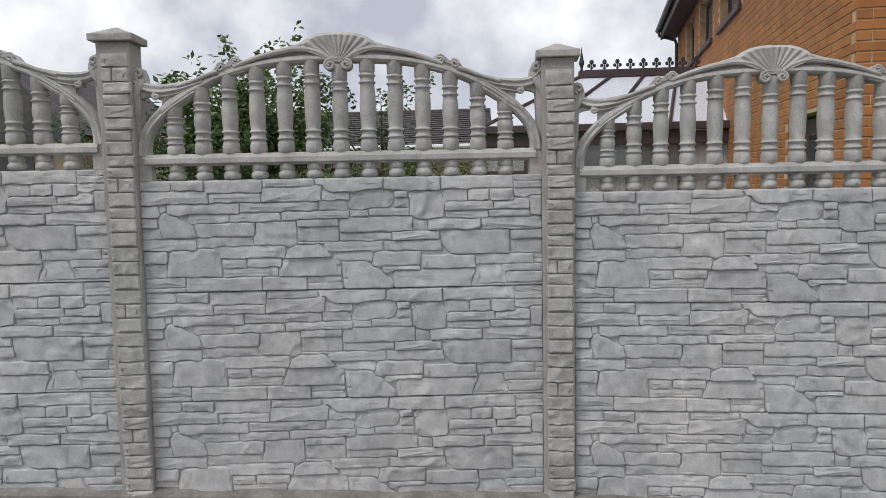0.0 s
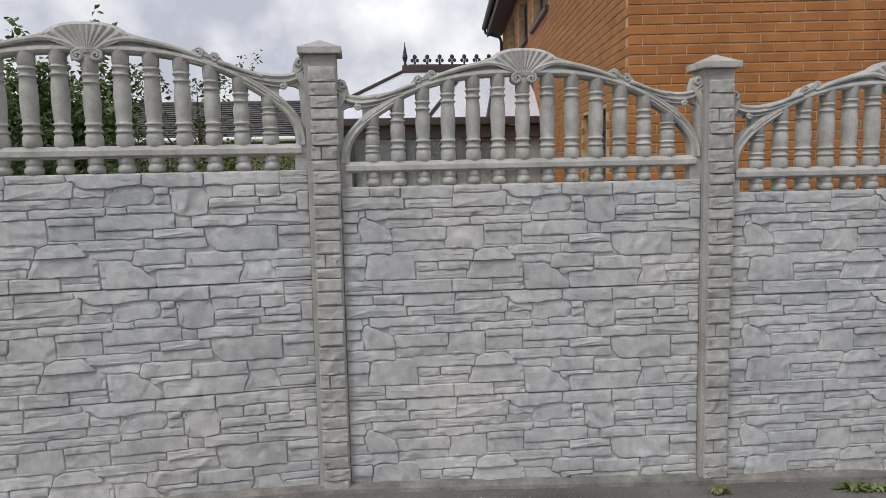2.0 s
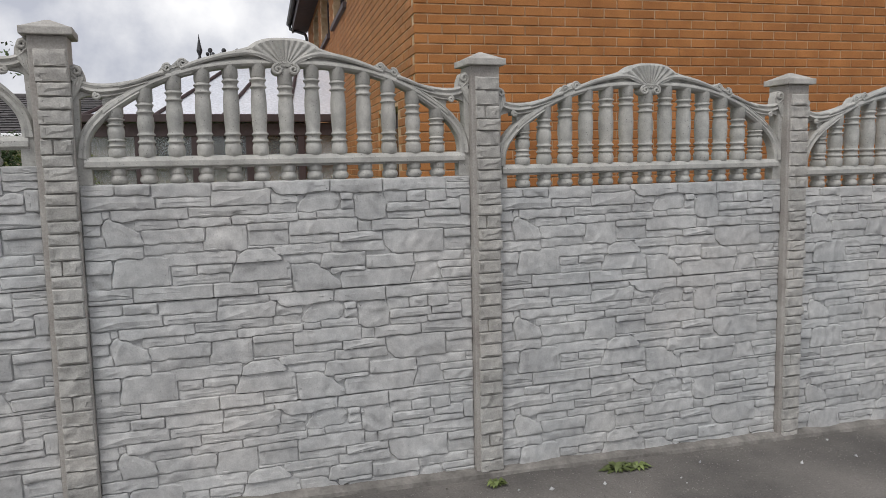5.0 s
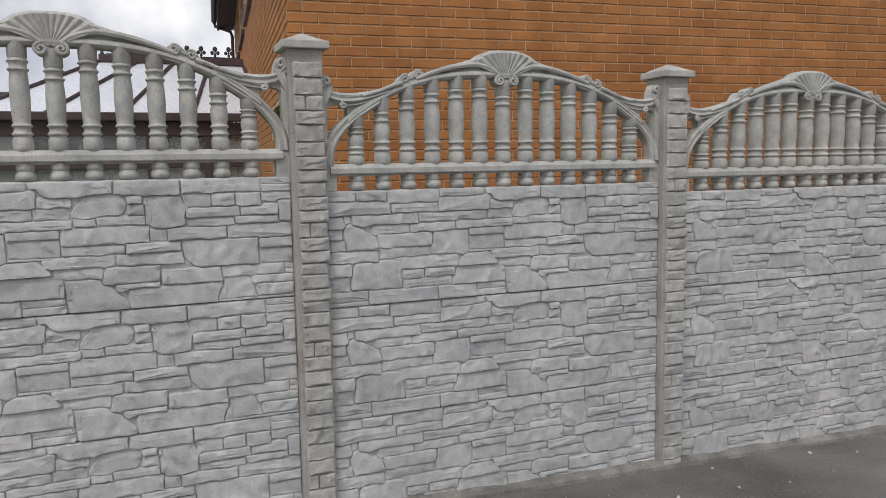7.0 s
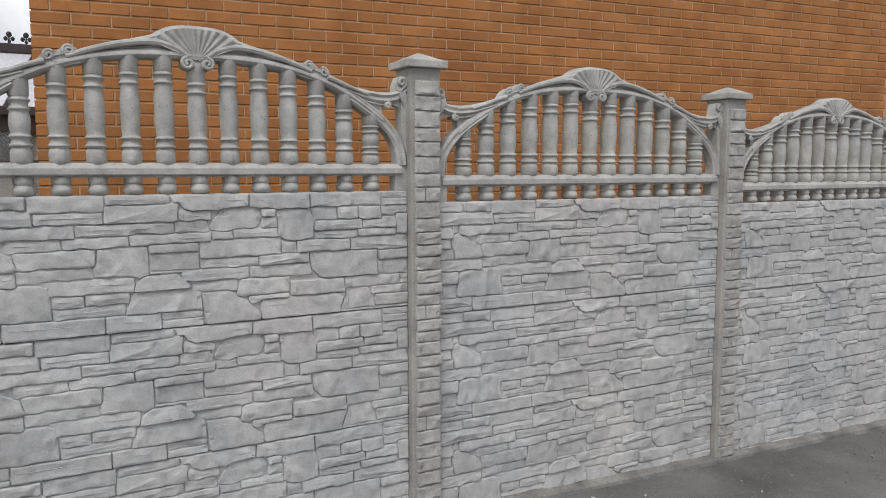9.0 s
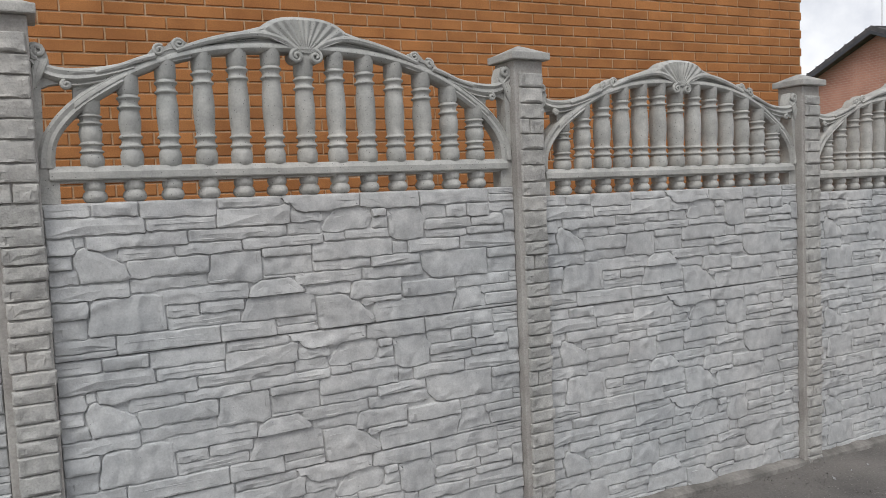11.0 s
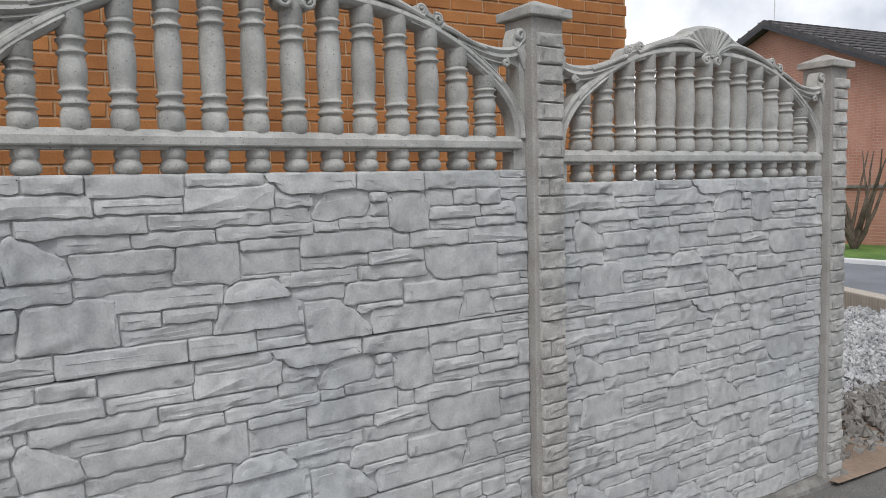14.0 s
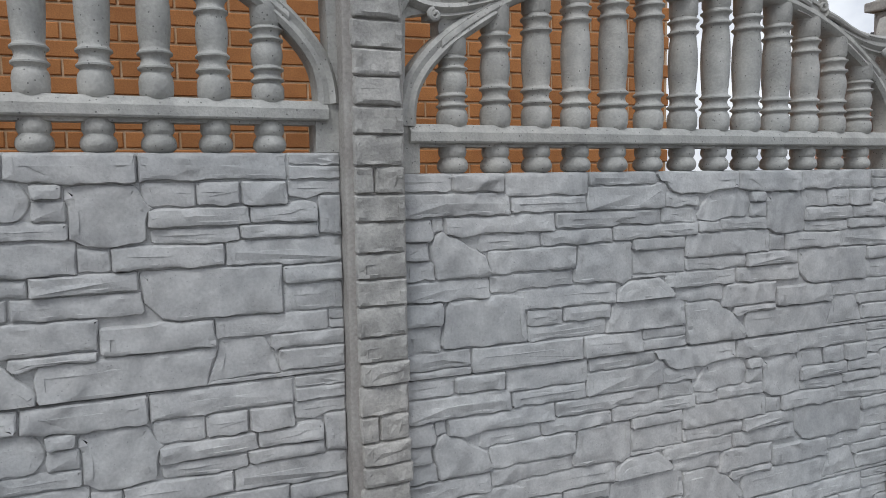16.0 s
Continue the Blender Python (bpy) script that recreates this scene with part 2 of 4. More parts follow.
far = [-600, -200, -60, -20]
g = part("ground", sheet(far + [-8 + 0.5 * k for k in range(47)] + [20, 60, 200, 600], [-600, -100, -30, -10] + [-6 + 0.5 * k for k in range(25)] + [10, 30, 100, 600], 0, 0.012), M_ASPHALT, None, "", True)
tagged(g, "worn grey asphalt with grit along the fence", "ground", kind="structure")

# ---- the concrete fence ----
PITCH = 1.825
POST_W = 0.14
CLEAR = PITCH - POST_W
TOPS = (1.588, 1.532, 1.450, 1.384, 1.332, 1.287, 1.239)
CAPS = (2.124, 2.028, 1.953, 1.891, 1.842, 1.795, 1.752)
PANEL_H = 0.491
BEND = radians(7.0)
LONG_BAY = 1.895
post_x = [0.0, 1.915, 3.722, 5.540, 7.402, 9.193, 11.055]
post_y = [0.0] * 7
post_x[0], post_y[0] = post_x[1] - LONG_BAY * math.cos(BEND), -LONG_BAY * math.sin(BEND)


def fence_y(x):
    """The fence's line: straight from the second post on, turned a little towards the pavement before it."""
    return min(0.0, (x - post_x[1]) * math.tan(BEND))


SHAPES = {
    "pent": ((0.02, 0.03), (0.42, 0), (0.60, 0.18), (1, 0.85), (0.95, 1), (0.06, 1)),
    "arch": ((0, 1), (0.08, 0.55), (0.25, 0.1), (0.7, 0), (0.9, 0.45), (1, 1)),
    "trap": ((0.12, 0), (1, 0.02), (1, 1), (0, 1)),
    "tri": ((0, 0.3), (0.2, 0), (0.87, 0.62), (1, 0.95), (0.9, 1), (0.1, 1)),
    "fun": ((0, 0), (1, 0), (0.98, 0.72), (0.7, 0.85), (0.28, 1), (0.2, 0.75)),
    "hex": ((0.02, 0.85), (0.25, 0.12), (0.9, 0), (1, 0.5), (0.88, 0.9), (0.3, 1)),
    "oct": ((0, 0.1), (0.25, 0), (0.8, 0.05), (1, 0.35), (0.9, 0.9), (0.4, 1), (0.05, 0.85)),
    "sq": ((0.1, 0), (0.98, 0.02), (1, 0.95), (0.85, 1), (0, 0.9)),
    "wedge": ((0.22, 0), (0.72, 0.03), (1, 1), (0, 1)),
    "zig": ((0, 0.06), (0.03, 0), (1, 0), (1, 1), (0.24, 1), (0.16, 0.9), (0.02, 0.62)),
    "slant": ((0, 0), (1, 0), (0.93, 1), (0, 1)),
}
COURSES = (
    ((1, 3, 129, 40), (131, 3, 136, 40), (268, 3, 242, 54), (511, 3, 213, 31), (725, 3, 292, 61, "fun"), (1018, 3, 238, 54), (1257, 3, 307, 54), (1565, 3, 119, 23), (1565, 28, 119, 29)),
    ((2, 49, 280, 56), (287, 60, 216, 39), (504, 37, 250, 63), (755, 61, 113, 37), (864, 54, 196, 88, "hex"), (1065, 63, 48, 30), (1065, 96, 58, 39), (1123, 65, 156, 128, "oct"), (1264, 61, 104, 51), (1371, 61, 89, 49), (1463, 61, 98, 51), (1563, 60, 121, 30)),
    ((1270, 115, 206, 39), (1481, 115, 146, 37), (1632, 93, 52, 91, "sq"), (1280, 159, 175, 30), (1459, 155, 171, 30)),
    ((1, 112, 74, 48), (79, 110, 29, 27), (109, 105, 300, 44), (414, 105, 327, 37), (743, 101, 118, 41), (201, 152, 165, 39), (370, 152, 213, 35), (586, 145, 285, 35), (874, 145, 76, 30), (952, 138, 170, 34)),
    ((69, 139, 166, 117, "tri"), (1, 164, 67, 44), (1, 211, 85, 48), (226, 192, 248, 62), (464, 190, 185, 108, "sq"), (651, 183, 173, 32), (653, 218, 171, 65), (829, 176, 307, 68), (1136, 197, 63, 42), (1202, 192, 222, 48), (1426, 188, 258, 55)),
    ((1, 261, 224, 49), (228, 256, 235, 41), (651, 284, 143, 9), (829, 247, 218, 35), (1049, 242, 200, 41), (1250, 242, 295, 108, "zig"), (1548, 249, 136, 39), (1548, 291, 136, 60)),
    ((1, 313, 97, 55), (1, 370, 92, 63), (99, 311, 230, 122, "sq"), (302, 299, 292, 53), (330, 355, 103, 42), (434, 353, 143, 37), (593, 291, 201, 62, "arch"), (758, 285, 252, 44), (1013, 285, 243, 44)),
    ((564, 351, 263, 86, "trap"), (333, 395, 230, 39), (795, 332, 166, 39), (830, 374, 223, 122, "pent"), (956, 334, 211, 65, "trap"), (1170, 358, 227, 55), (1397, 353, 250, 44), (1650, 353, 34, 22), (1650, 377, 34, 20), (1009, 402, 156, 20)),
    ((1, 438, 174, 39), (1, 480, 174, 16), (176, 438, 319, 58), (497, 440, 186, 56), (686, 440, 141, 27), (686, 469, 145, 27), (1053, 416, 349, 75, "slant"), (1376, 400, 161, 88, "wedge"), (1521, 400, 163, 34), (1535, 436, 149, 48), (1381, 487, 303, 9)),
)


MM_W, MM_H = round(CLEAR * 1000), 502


def outline(x, z, w, h, shape):
    """A stone's plain outline in millimetres from the panel's upper left corner, its corners cut once."""
    base = SHAPES.get(shape, ((0, 0), (1, 0), (1, 1), (0, 1)))
    pts = [(x + u * w, z + v * h) for u, v in base]
    out = []
    for (ax, az), (bx, bz) in zip(pts, pts[1:] + pts[:1]):
        ln = math.hypot(bx - ax, bz - az)
        c = min(0.14, 3.5 / max(ln, 1))
        out += [(ax + (bx - ax) * c, az + (bz - az) * c), (bx - (bx - ax) * c, bz - (bz - az) * c)]
    return out


def resample(pts, step):
    """Points at even steps along each side."""
    out = []
    for (ax, az), (bx, bz) in zip(pts, pts[1:] + pts[:1]):
        n = max(1, round(math.hypot(bx - ax, bz - az) / step))
        out += [(ax + (bx - ax) * k / n, az + (bz - az) * k / n) for k in range(n)]
    return out


def normals(pts):
    """Outward directions of a loop that runs clockwise with z down."""
    out = []
    n = len(pts)
    for i in range(n):
        ax, az = pts[i - 1]
        bx, bz = pts[(i + 1) % n]
        ln = math.hypot(bx - ax, bz - az) or 1.0
        out.append(((bz - az) / ln, -(bx - ax) / ln))
    return out


def stone_mesh(pts, seed, depth=None, name="stone", rough=1.0):
    """One cast stone from its outline (millimetres, z down): worn shoulders and an unevenly dressed face."""
    rnd = random.Random(seed)
    area = sum(a[0] * b[1] - b[0] * a[1] for a, b in zip(pts, pts[1:] + pts[:1]))
    if area < 0:
        pts = pts[::-1]
    out = normals(pts)
    cx, cz = sum(p[0] for p in pts) / len(pts), sum(p[1] for p in pts) / len(pts)
    high = max(p[1] for p in pts) - min(p[1] for p in pts)
    d = depth or rnd.uniform(0.0090, 0.0185)
    tx, tz = rnd.uniform(-0.02, 0.02), rnd.uniform(0.0, 0.13 if name == "stone" else 0.06) * min(1.0, 60 / max(high, 20))
    room = 0.42 * min(high, max(p[0] for p in pts) - min(p[0] for p in pts))
    bm = bmesh.new()
    rings = []
    for inset, fall in ((-1.2, None), (0.0, 0.30), (1.6, 0.76), (4.2, 0.96), (9.0, 1.0), (19.0, 1.04)):
        inset = min(inset, room * inset / 19.0) if inset > 0 else inset
        row = []
        for (px, pz), (nx, nz) in zip(pts, out):
            soft = 1.0 if inset <= 0 else 1.0 - 0.5 * nz if nz > 0 else 1.0 - 0.35 * nz
            qx, qz = px - nx * inset, pz - nz * inset * min(soft, room / max(inset, 0.1))
            if fall is None:
                y = 0.003
            else:
                face = d + tx * (qx - cx) / 1000 + tz * (qz - cz) / 1000
                face += rough * (0.0042 * noise.noise((qx / 45, qz / 28, seed)) + (0.0032 * noise.noise((qx / 24, qz / 14, seed + 5)) if inset > 3 else 0))
                y = -max(0.004, face) * fall
            row.append(bm.verts.new((qx / 1000, y, -qz / 1000)))
        rings.append(row)
    n = len(pts)
    for a, b in zip(rings, rings[1:]):
        for k in range(n):
            bm.faces.new((a[k], a[(k + 1) % n], b[(k + 1) % n], b[k]))
    bm.faces.new(rings[-1])
    bmesh.ops.triangulate(bm, faces=[f for f in bm.faces if len(f.verts) > 4])
    me = finish(name, bm, M_PANEL, True)
    me.set_sharp_from_angle(angle=radians(24))
    return me


def inside(pts, gx, gz):
    """Which grid cells lie in an outline."""
    hit = np.zeros(gx.shape, bool)
    for (ax, az), (bx, bz) in zip(pts, pts[1:] + pts[:1]):
        if az != bz:
            hit ^= ((az > gz) != (bz > gz)) & (gx < (bx - ax) * (gz - az) / (bz - az) + ax)
    return hit


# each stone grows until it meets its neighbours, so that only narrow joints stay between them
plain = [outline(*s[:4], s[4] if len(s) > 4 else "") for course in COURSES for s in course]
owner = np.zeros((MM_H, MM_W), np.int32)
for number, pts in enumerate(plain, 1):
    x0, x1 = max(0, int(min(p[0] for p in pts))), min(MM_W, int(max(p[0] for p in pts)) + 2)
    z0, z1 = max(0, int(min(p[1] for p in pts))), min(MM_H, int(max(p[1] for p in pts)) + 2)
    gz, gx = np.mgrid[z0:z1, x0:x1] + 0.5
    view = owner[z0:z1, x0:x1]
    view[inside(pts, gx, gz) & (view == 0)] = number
JOINT, REACH = 2.2, 26


def grown(pts, number):
    pts = resample(pts, 13)
    if sum(a[0] * b[1] - b[0] * a[1] for a, b in zip(pts, pts[1:] + pts[:1])) < 0:
        pts = pts[::-1]
    out = normals(pts)
    push = []
    for (px, pz), (nx, nz) in zip(pts, out):
        go = None
        for k in range(-6, REACH):
            qx, qz = int(px + nx * (k + 0.5)), int(pz + nz * (k + 0.5))
            if not (0 <= qx < MM_W and 0 <= qz < MM_H):
                go = k - 1.0
                break
            if owner[qz, qx] not in (0, number):
                go = (k - JOINT) / 2
                break
        push.append(5.0 if go is None else max(-5.0, go))
    n = len(push)
    soft = [(push[i - 1] + 2 * push[i] + push[(i + 1) % n]) / 4 for i in range(n)]
    res = []
    for i in range(n):
        wob = 2.8 * noise.noise((pts[i][0] / 38, pts[i][1] / 38, 1.7)) + 1.3 * noise.noise((pts[i][0] / 13, pts[i][1] / 13, 4.1))
        p = min(soft[i], push[i] + 1.0) + wob * 0.6
        res.append((min(MM_W - 0.5, max(0.5, pts[i][0] + out[i][0] * p)), min(MM_H - 3.5, max(0.5, pts[i][1] + out[i][1] * p + 1.2 * wob))))
    return res


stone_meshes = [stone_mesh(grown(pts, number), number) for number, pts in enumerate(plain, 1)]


BACK = finish("panel_slab", box(-0.012, CLEAR + 0.012, -0.0045, 0.045, -0.4975, 0, 0.002), M_PANEL)


def concrete_panel(x, y, z, rz, wide, group):
    p = thing("concrete_panel", x, y, z, "pale grey cast concrete panel moulded as irregular stonework", "fence panel", group, rz=rz)
    p.scale = (wide, 1, PANEL_H / 0.502)
    part("slab", BACK, None, p)
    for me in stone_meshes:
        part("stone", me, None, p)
    return p


# the open arched panel on top
def under(u):
    return 0.505 - 0.285 * (abs(u) / 0.8) ** 2.8


def baluster_mesh(height):
    """Turned shaft: a drum, two sharp rings with a hollow neck between, a slightly swelling body, and the same again on top."""
    f = min(1.0, height / 0.27)
    end = [(0.0340, 0.0), (0.0365, 0.010), (0.0368, 0.032), (0.0345, 0.043), (0.0305, 0.050), (0.0315, 0.054), (0.0378, 0.0585), (0.0378, 0.0620), (0.0325, 0.067),
           (0.0295, 0.076), (0.0315, 0.085), (0.0378, 0.0895), (0.0378, 0.0930), (0.0325, 0.098), (0.0310, 0.102)]
    prof = [(0.030, -0.006)] + [(r, h * f) for r, h in end]
    lo, hi = 0.102 * f, height - 0.102 * f
    if hi - lo > 0.02:
        for k, r in enumerate((0.0328, 0.0342, 0.0352, 0.0357, 0.0355, 0.0348, 0.0332), 1):
            prof.append((r, lo + (hi - lo) * k / 8))
    else:
        prof.append((0.034, (lo + hi) / 2))
    prof += [(r, height - h * f) for r, h in end[::-1][:-3]] + [(0.0350, height + 0.02)]
    return finish("baluster", lathe(bmesh.new(), prof, 20), M_BALUSTER, True)


BAL_U = [0.1155 * k for k in range(7)]
BAL_Z0 = 0.118
bal_meshes = [baluster_mesh(under(u) + 0.005 - BAL_Z0) for u in BAL_U]
bal_meshes[0] = baluster_mesh(0.475 - BAL_Z0)
bobbin_mesh = finish("bobbin", lathe(bmesh.new(), [(0.026, -0.002), (0.0345, 0.003), (0.0395, 0.011), (0.0400, 0.019), (0.0370, 0.028), (0.0315, 0.0345), (0.0310, 0.037), (0.0345, 0.042), (0.0360, 0.050), (0.0345, 0.060), (0.030, 0.070)], 18), M_BALUSTER, True)


def crest_line(u):
    """The upper edge of the arch, from the shell down to the arms."""
    knots = ((0.0, 0.622), (0.08, 0.615), (0.16, 0.588), (0.30, 0.546), (0.40, 0.508), (0.50, 0.472), (0.58, 0.446), (0.68, 0.424), (0.74, 0.418))
    a = abs(u)
    for (x0, z0), (x1, z1) in zip(knots, knots[1:]):
        if a <= x1:
            f = (a - x0) / (x1 - x0)
            return z0 + (z1 - z0) * (f if x0 else f * f)
    return knots[-1][1]


def arch_mesh():
    """The arch: a broad band with a strong lower roll, a hollow with a fine rib, and an upper roll that follows its crest."""
    bm = bmesh.new()
    rows = []
    n = 72
    for i in range(n + 1):
        u = -0.735 + 1.47 * i / n
        lo, hi = under(u), crest_line(u)
        s = hi - lo
        slope = (under(u + 0.004) - under(u - 0.004)) / 0.008
        b = 0.035 * math.sqrt(1 + slope * slope)
        c = max(lo + b + 0.012, hi - 0.028)
        m = (lo + b + c) / 2
        sec = [(lo, 0.055), (lo, 0.004), (lo + 0.12 * b, -0.008), (lo + 0.38 * b, -0.0155), (lo + 0.68 * b, -0.0145), (lo + 0.92 * b, -0.006), (lo + b, 0.003),
               ((lo + b + m) / 2, 0.006), (m - 0.004, 0.003), (m, -0.003), (m + 0.004, 0.003), ((m + c) / 2, 0.005), (c, 0.001),
               (c + 0.25 * (hi - c), -0.009), (c + 0.55 * (hi - c), -0.0145), (c + 0.85 * (hi - c), -0.010), (hi, 0.003), (hi, 0.055)]
        rows.append([bm.verts.new((u, y, z)) for z, y in sec])
    for a, b in zip(rows, rows[1:]):
        m = len(a)
        for j in range(m):
            bm.faces.new((a[j], b[j], b[(j + 1) % m], a[(j + 1) % m]))
    bm.faces.new(rows[0]), bm.faces.new(rows[-1][::-1])
    return finish("arch", bm, M_BALUSTER, True)


def frame_mesh():
    """Bottom rail with its chamfered top, and the two jambs with curved inner edges."""
    bm = bmesh.new()
    sec = ((0.054, 0.064), (0.004, 0.064), (0.002, 0.071), (-0.016, 0.073), (-0.019, 0.077), (-0.019, 0.098), (-0.015, 0.103), (-0.004, 0.117), (0.050, 0.119), (0.062, 0.104), (0.062, 0.073))
    ends = [[bm.verts.new((e * (CLEAR / 2 - 0.026), y, z)) for y, z in sec] for e in (-1, 1)]
    for k in range(len(sec)):
        m = (k + 1) % len(sec)
        bm.faces.new((ends[0][k], ends[0][m], ends[1][m], ends[1][k]))
    bm.faces.new(ends[0]), bm.faces.new(ends[1][::-1])
    for s in (-1, 1):
        edge = [(0.846, 0.001), (0.790, 0.001), (0.790, 0.115), (0.812, 0.119), (0.822, 0.16), (0.823, 0.24), (0.820, 0.34), (0.818, 0.42), (0.822, 0.46), (0.846, 0.48)]
        pts = [(s * x, z) for x, z in edge]
        prism(bm, pts if s > 0 else pts[::-1], -0.004, 0.056)
    return finish("frame", bm, M_BALUSTER, False)


def spiral(bm, cx, cz, r, turns, start, sgn, thick, y=-0.012):
    pts, rad = [], []
    n = int(14 * turns)
    for k in range(n + 1):
        f = k / n
        a = start + sgn * 2 * math.pi * turns * f
        rr = r * (1 - 0.82 * f)
        pts.append((cx + rr * math.cos(a), y - 0.006 * f, cz + rr * math.sin(a)))
        rad.append(thick * (1 - 0.35 * f))
    return tube(bm, pts, rad, 8)


def ribbon(bm, pts, heights, y0, y1):
    """A flat-backed moulding along points in x and z, with a rounded front."""
    rows = []
    for i, (x, z) in enumerate(pts):
        ax, az = pts[max(i - 1, 0)]
        bx, bz = pts[min(i + 1, len(pts) - 1)]
        ln = math.hypot(bx - ax, bz - az)
        nx, nz = -(bz - az) / ln, (bx - ax) / ln
        h = heights[i]
        rows.append([bm.verts.new((x + nx * h * t, y, z + nz * h * t)) for t, y in ((-0.5, y1), (-0.5, y0 + 0.012), (-0.28, y0 + 0.002), (0, y0 + 0.006), (0.25, y0 - 0.002), (0.5, y0 + 0.012), (0.5, y1))])
    for a, b in zip(rows, rows[1:]):
        m = len(a)
        for j in range(m):
            bm.faces.new((a[j], b[j], b[(j + 1) % m], a[(j + 1) % m]))
    bm.faces.new(rows[0]), bm.faces.new(rows[-1][::-1])


def smooth_line(knots, n=24):
    """A soft curve through a few knots (Catmull-Rom)."""
    k = [knots[0], *knots, knots[-1]]
    out = []
    seg = len(knots) - 1
    for i in range(n + 1):
        f = i / n * seg
        j = min(int(f), seg - 1)
        t = f - j
        p = k[j:j + 4]
        out.append(tuple(0.5 * (2 * p[1][c] + (p[2][c] - p[0][c]) * t + (2 * p[0][c] - 5 * p[1][c] + 4 * p[2][c] - p[3][c]) * t * t + (3 * p[1][c] - p[0][c] - 3 * p[2][c] + p[3][c]) * t ** 3) for c in (0, 1)))
    return out


def strut_mesh(s):
    """The lower roll that leaves the arch and curves down into the jamb."""
    bm = bmesh.new()
    line = smooth_line(((0.60, 0.396), (0.66, 0.356), (0.72, 0.312), (0.772, 0.258), (0.804, 0.208), (0.818, 0.160), (0.822, 0.112)), 24)
    ribbon(bm, [(s * x, z) for x, z in line], [0.050 - 0.006 * math.sin(math.pi * i / 24) for i in range(25)], -0.015, 0.050)
    return finish("strut", bm, M_BALUSTER, True)


def arm_mesh(s):
    """The leafy arm from the arch to the scroll beside the post."""
    bm = bmesh.new()
    line = smooth_line(((0.56, 0.436), (0.64, 0.413), (0.71, 0.400), (0.77, 0.401), (0.812, 0.416), (0.838, 0.445)), 22)
    ribbon(bm, [(s * x, z) for x, z in line], [0.030 + 0.016 * math.sin(math.pi * i / 22) for i in range(23)], -0.016, 0.050)
    low = smooth_line(((0.60, 0.404), (0.66, 0.388), (0.715, 0.376), (0.76, 0.373)), 12)
    ribbon(bm, [(s * x, z) for x, z in low], [0.030 - 0.008 * i / 12 for i in range(13)], -0.010, 0.048)
    spiral(bm, s * 0.752, 0.369, 0.013, 1.3, 1.4 if s > 0 else math.pi - 1.4, -s, 0.0085)
    prism(bm, [(s * x, z) for x, z in ((0.735, 0.38), (0.74, 0.41), (0.846, 0.42), (0.846, 0.345), (0.80, 0.368))], 0.004, 0.045)
    return finish("arm", bm, M_BALUSTER, True)


def scroll_mesh(s):
    """Paired curls where the arm springs from the arch."""
    bm = bmesh.new()
    spiral(bm, s * 0.420, 0.513, 0.019, 1.6, -1.0 if s > 0 else math.pi + 1.0, s, 0.0068, -0.009)
    spiral(bm, s * 0.482, 0.490, 0.018, 1.5, 2.2 if s > 0 else math.pi - 2.2, -s, 0.0068, -0.009)
    tail = smooth_line(((0.495, 0.470), (0.54, 0.456), (0.60, 0.432), (0.67, 0.410)), 12)
    tube(bm, [(s * x, -0.013, z) for x, z in tail], [0.0105 - 0.0003 * i for i in range(13)], 8)
    prism(bm, [(s * x, z) for x, z in ((0.385, 0.47), (0.395, 0.519), (0.415, 0.531), (0.44, 0.524), (0.462, 0.502), (0.48, 0.508), (0.50, 0.497), (0.525, 0.465), (0.50, 0.44))], -0.009, 0.045)
    return finish("scroll", bm, M_BALUSTER, True)


def end_scroll_mesh(s):
    """The curl beside the post, with a small fan of leaf ribs under it."""
    bm = bmesh.new()
    spiral(bm, s * 0.822, 0.468, 0.022, 1.4, -1.4 if s > 0 else math.pi + 1.4, s, 0.0095, -0.008)
    prism(bm, [(s * x, z) for x, z in ((0.790, 0.408), (0.796, 0.458), (0.808, 0.490), (0.828, 0.498), (0.846, 0.493), (0.846, 0.37))], -0.003, 0.05)
    for k in range(3):
        tube(bm, [(s * (0.800 + 0.012 * k), -0.004, 0.446), (s * (0.815 + 0.010 * k), -0.014, 0.408), (s * (0.836 + 0.003 * k), -0.006, 0.363 - 0.006 * k)], (0.007, 0.009, 0.005), 7)
    return finish("end_scroll", bm, M_BALUSTER, True)


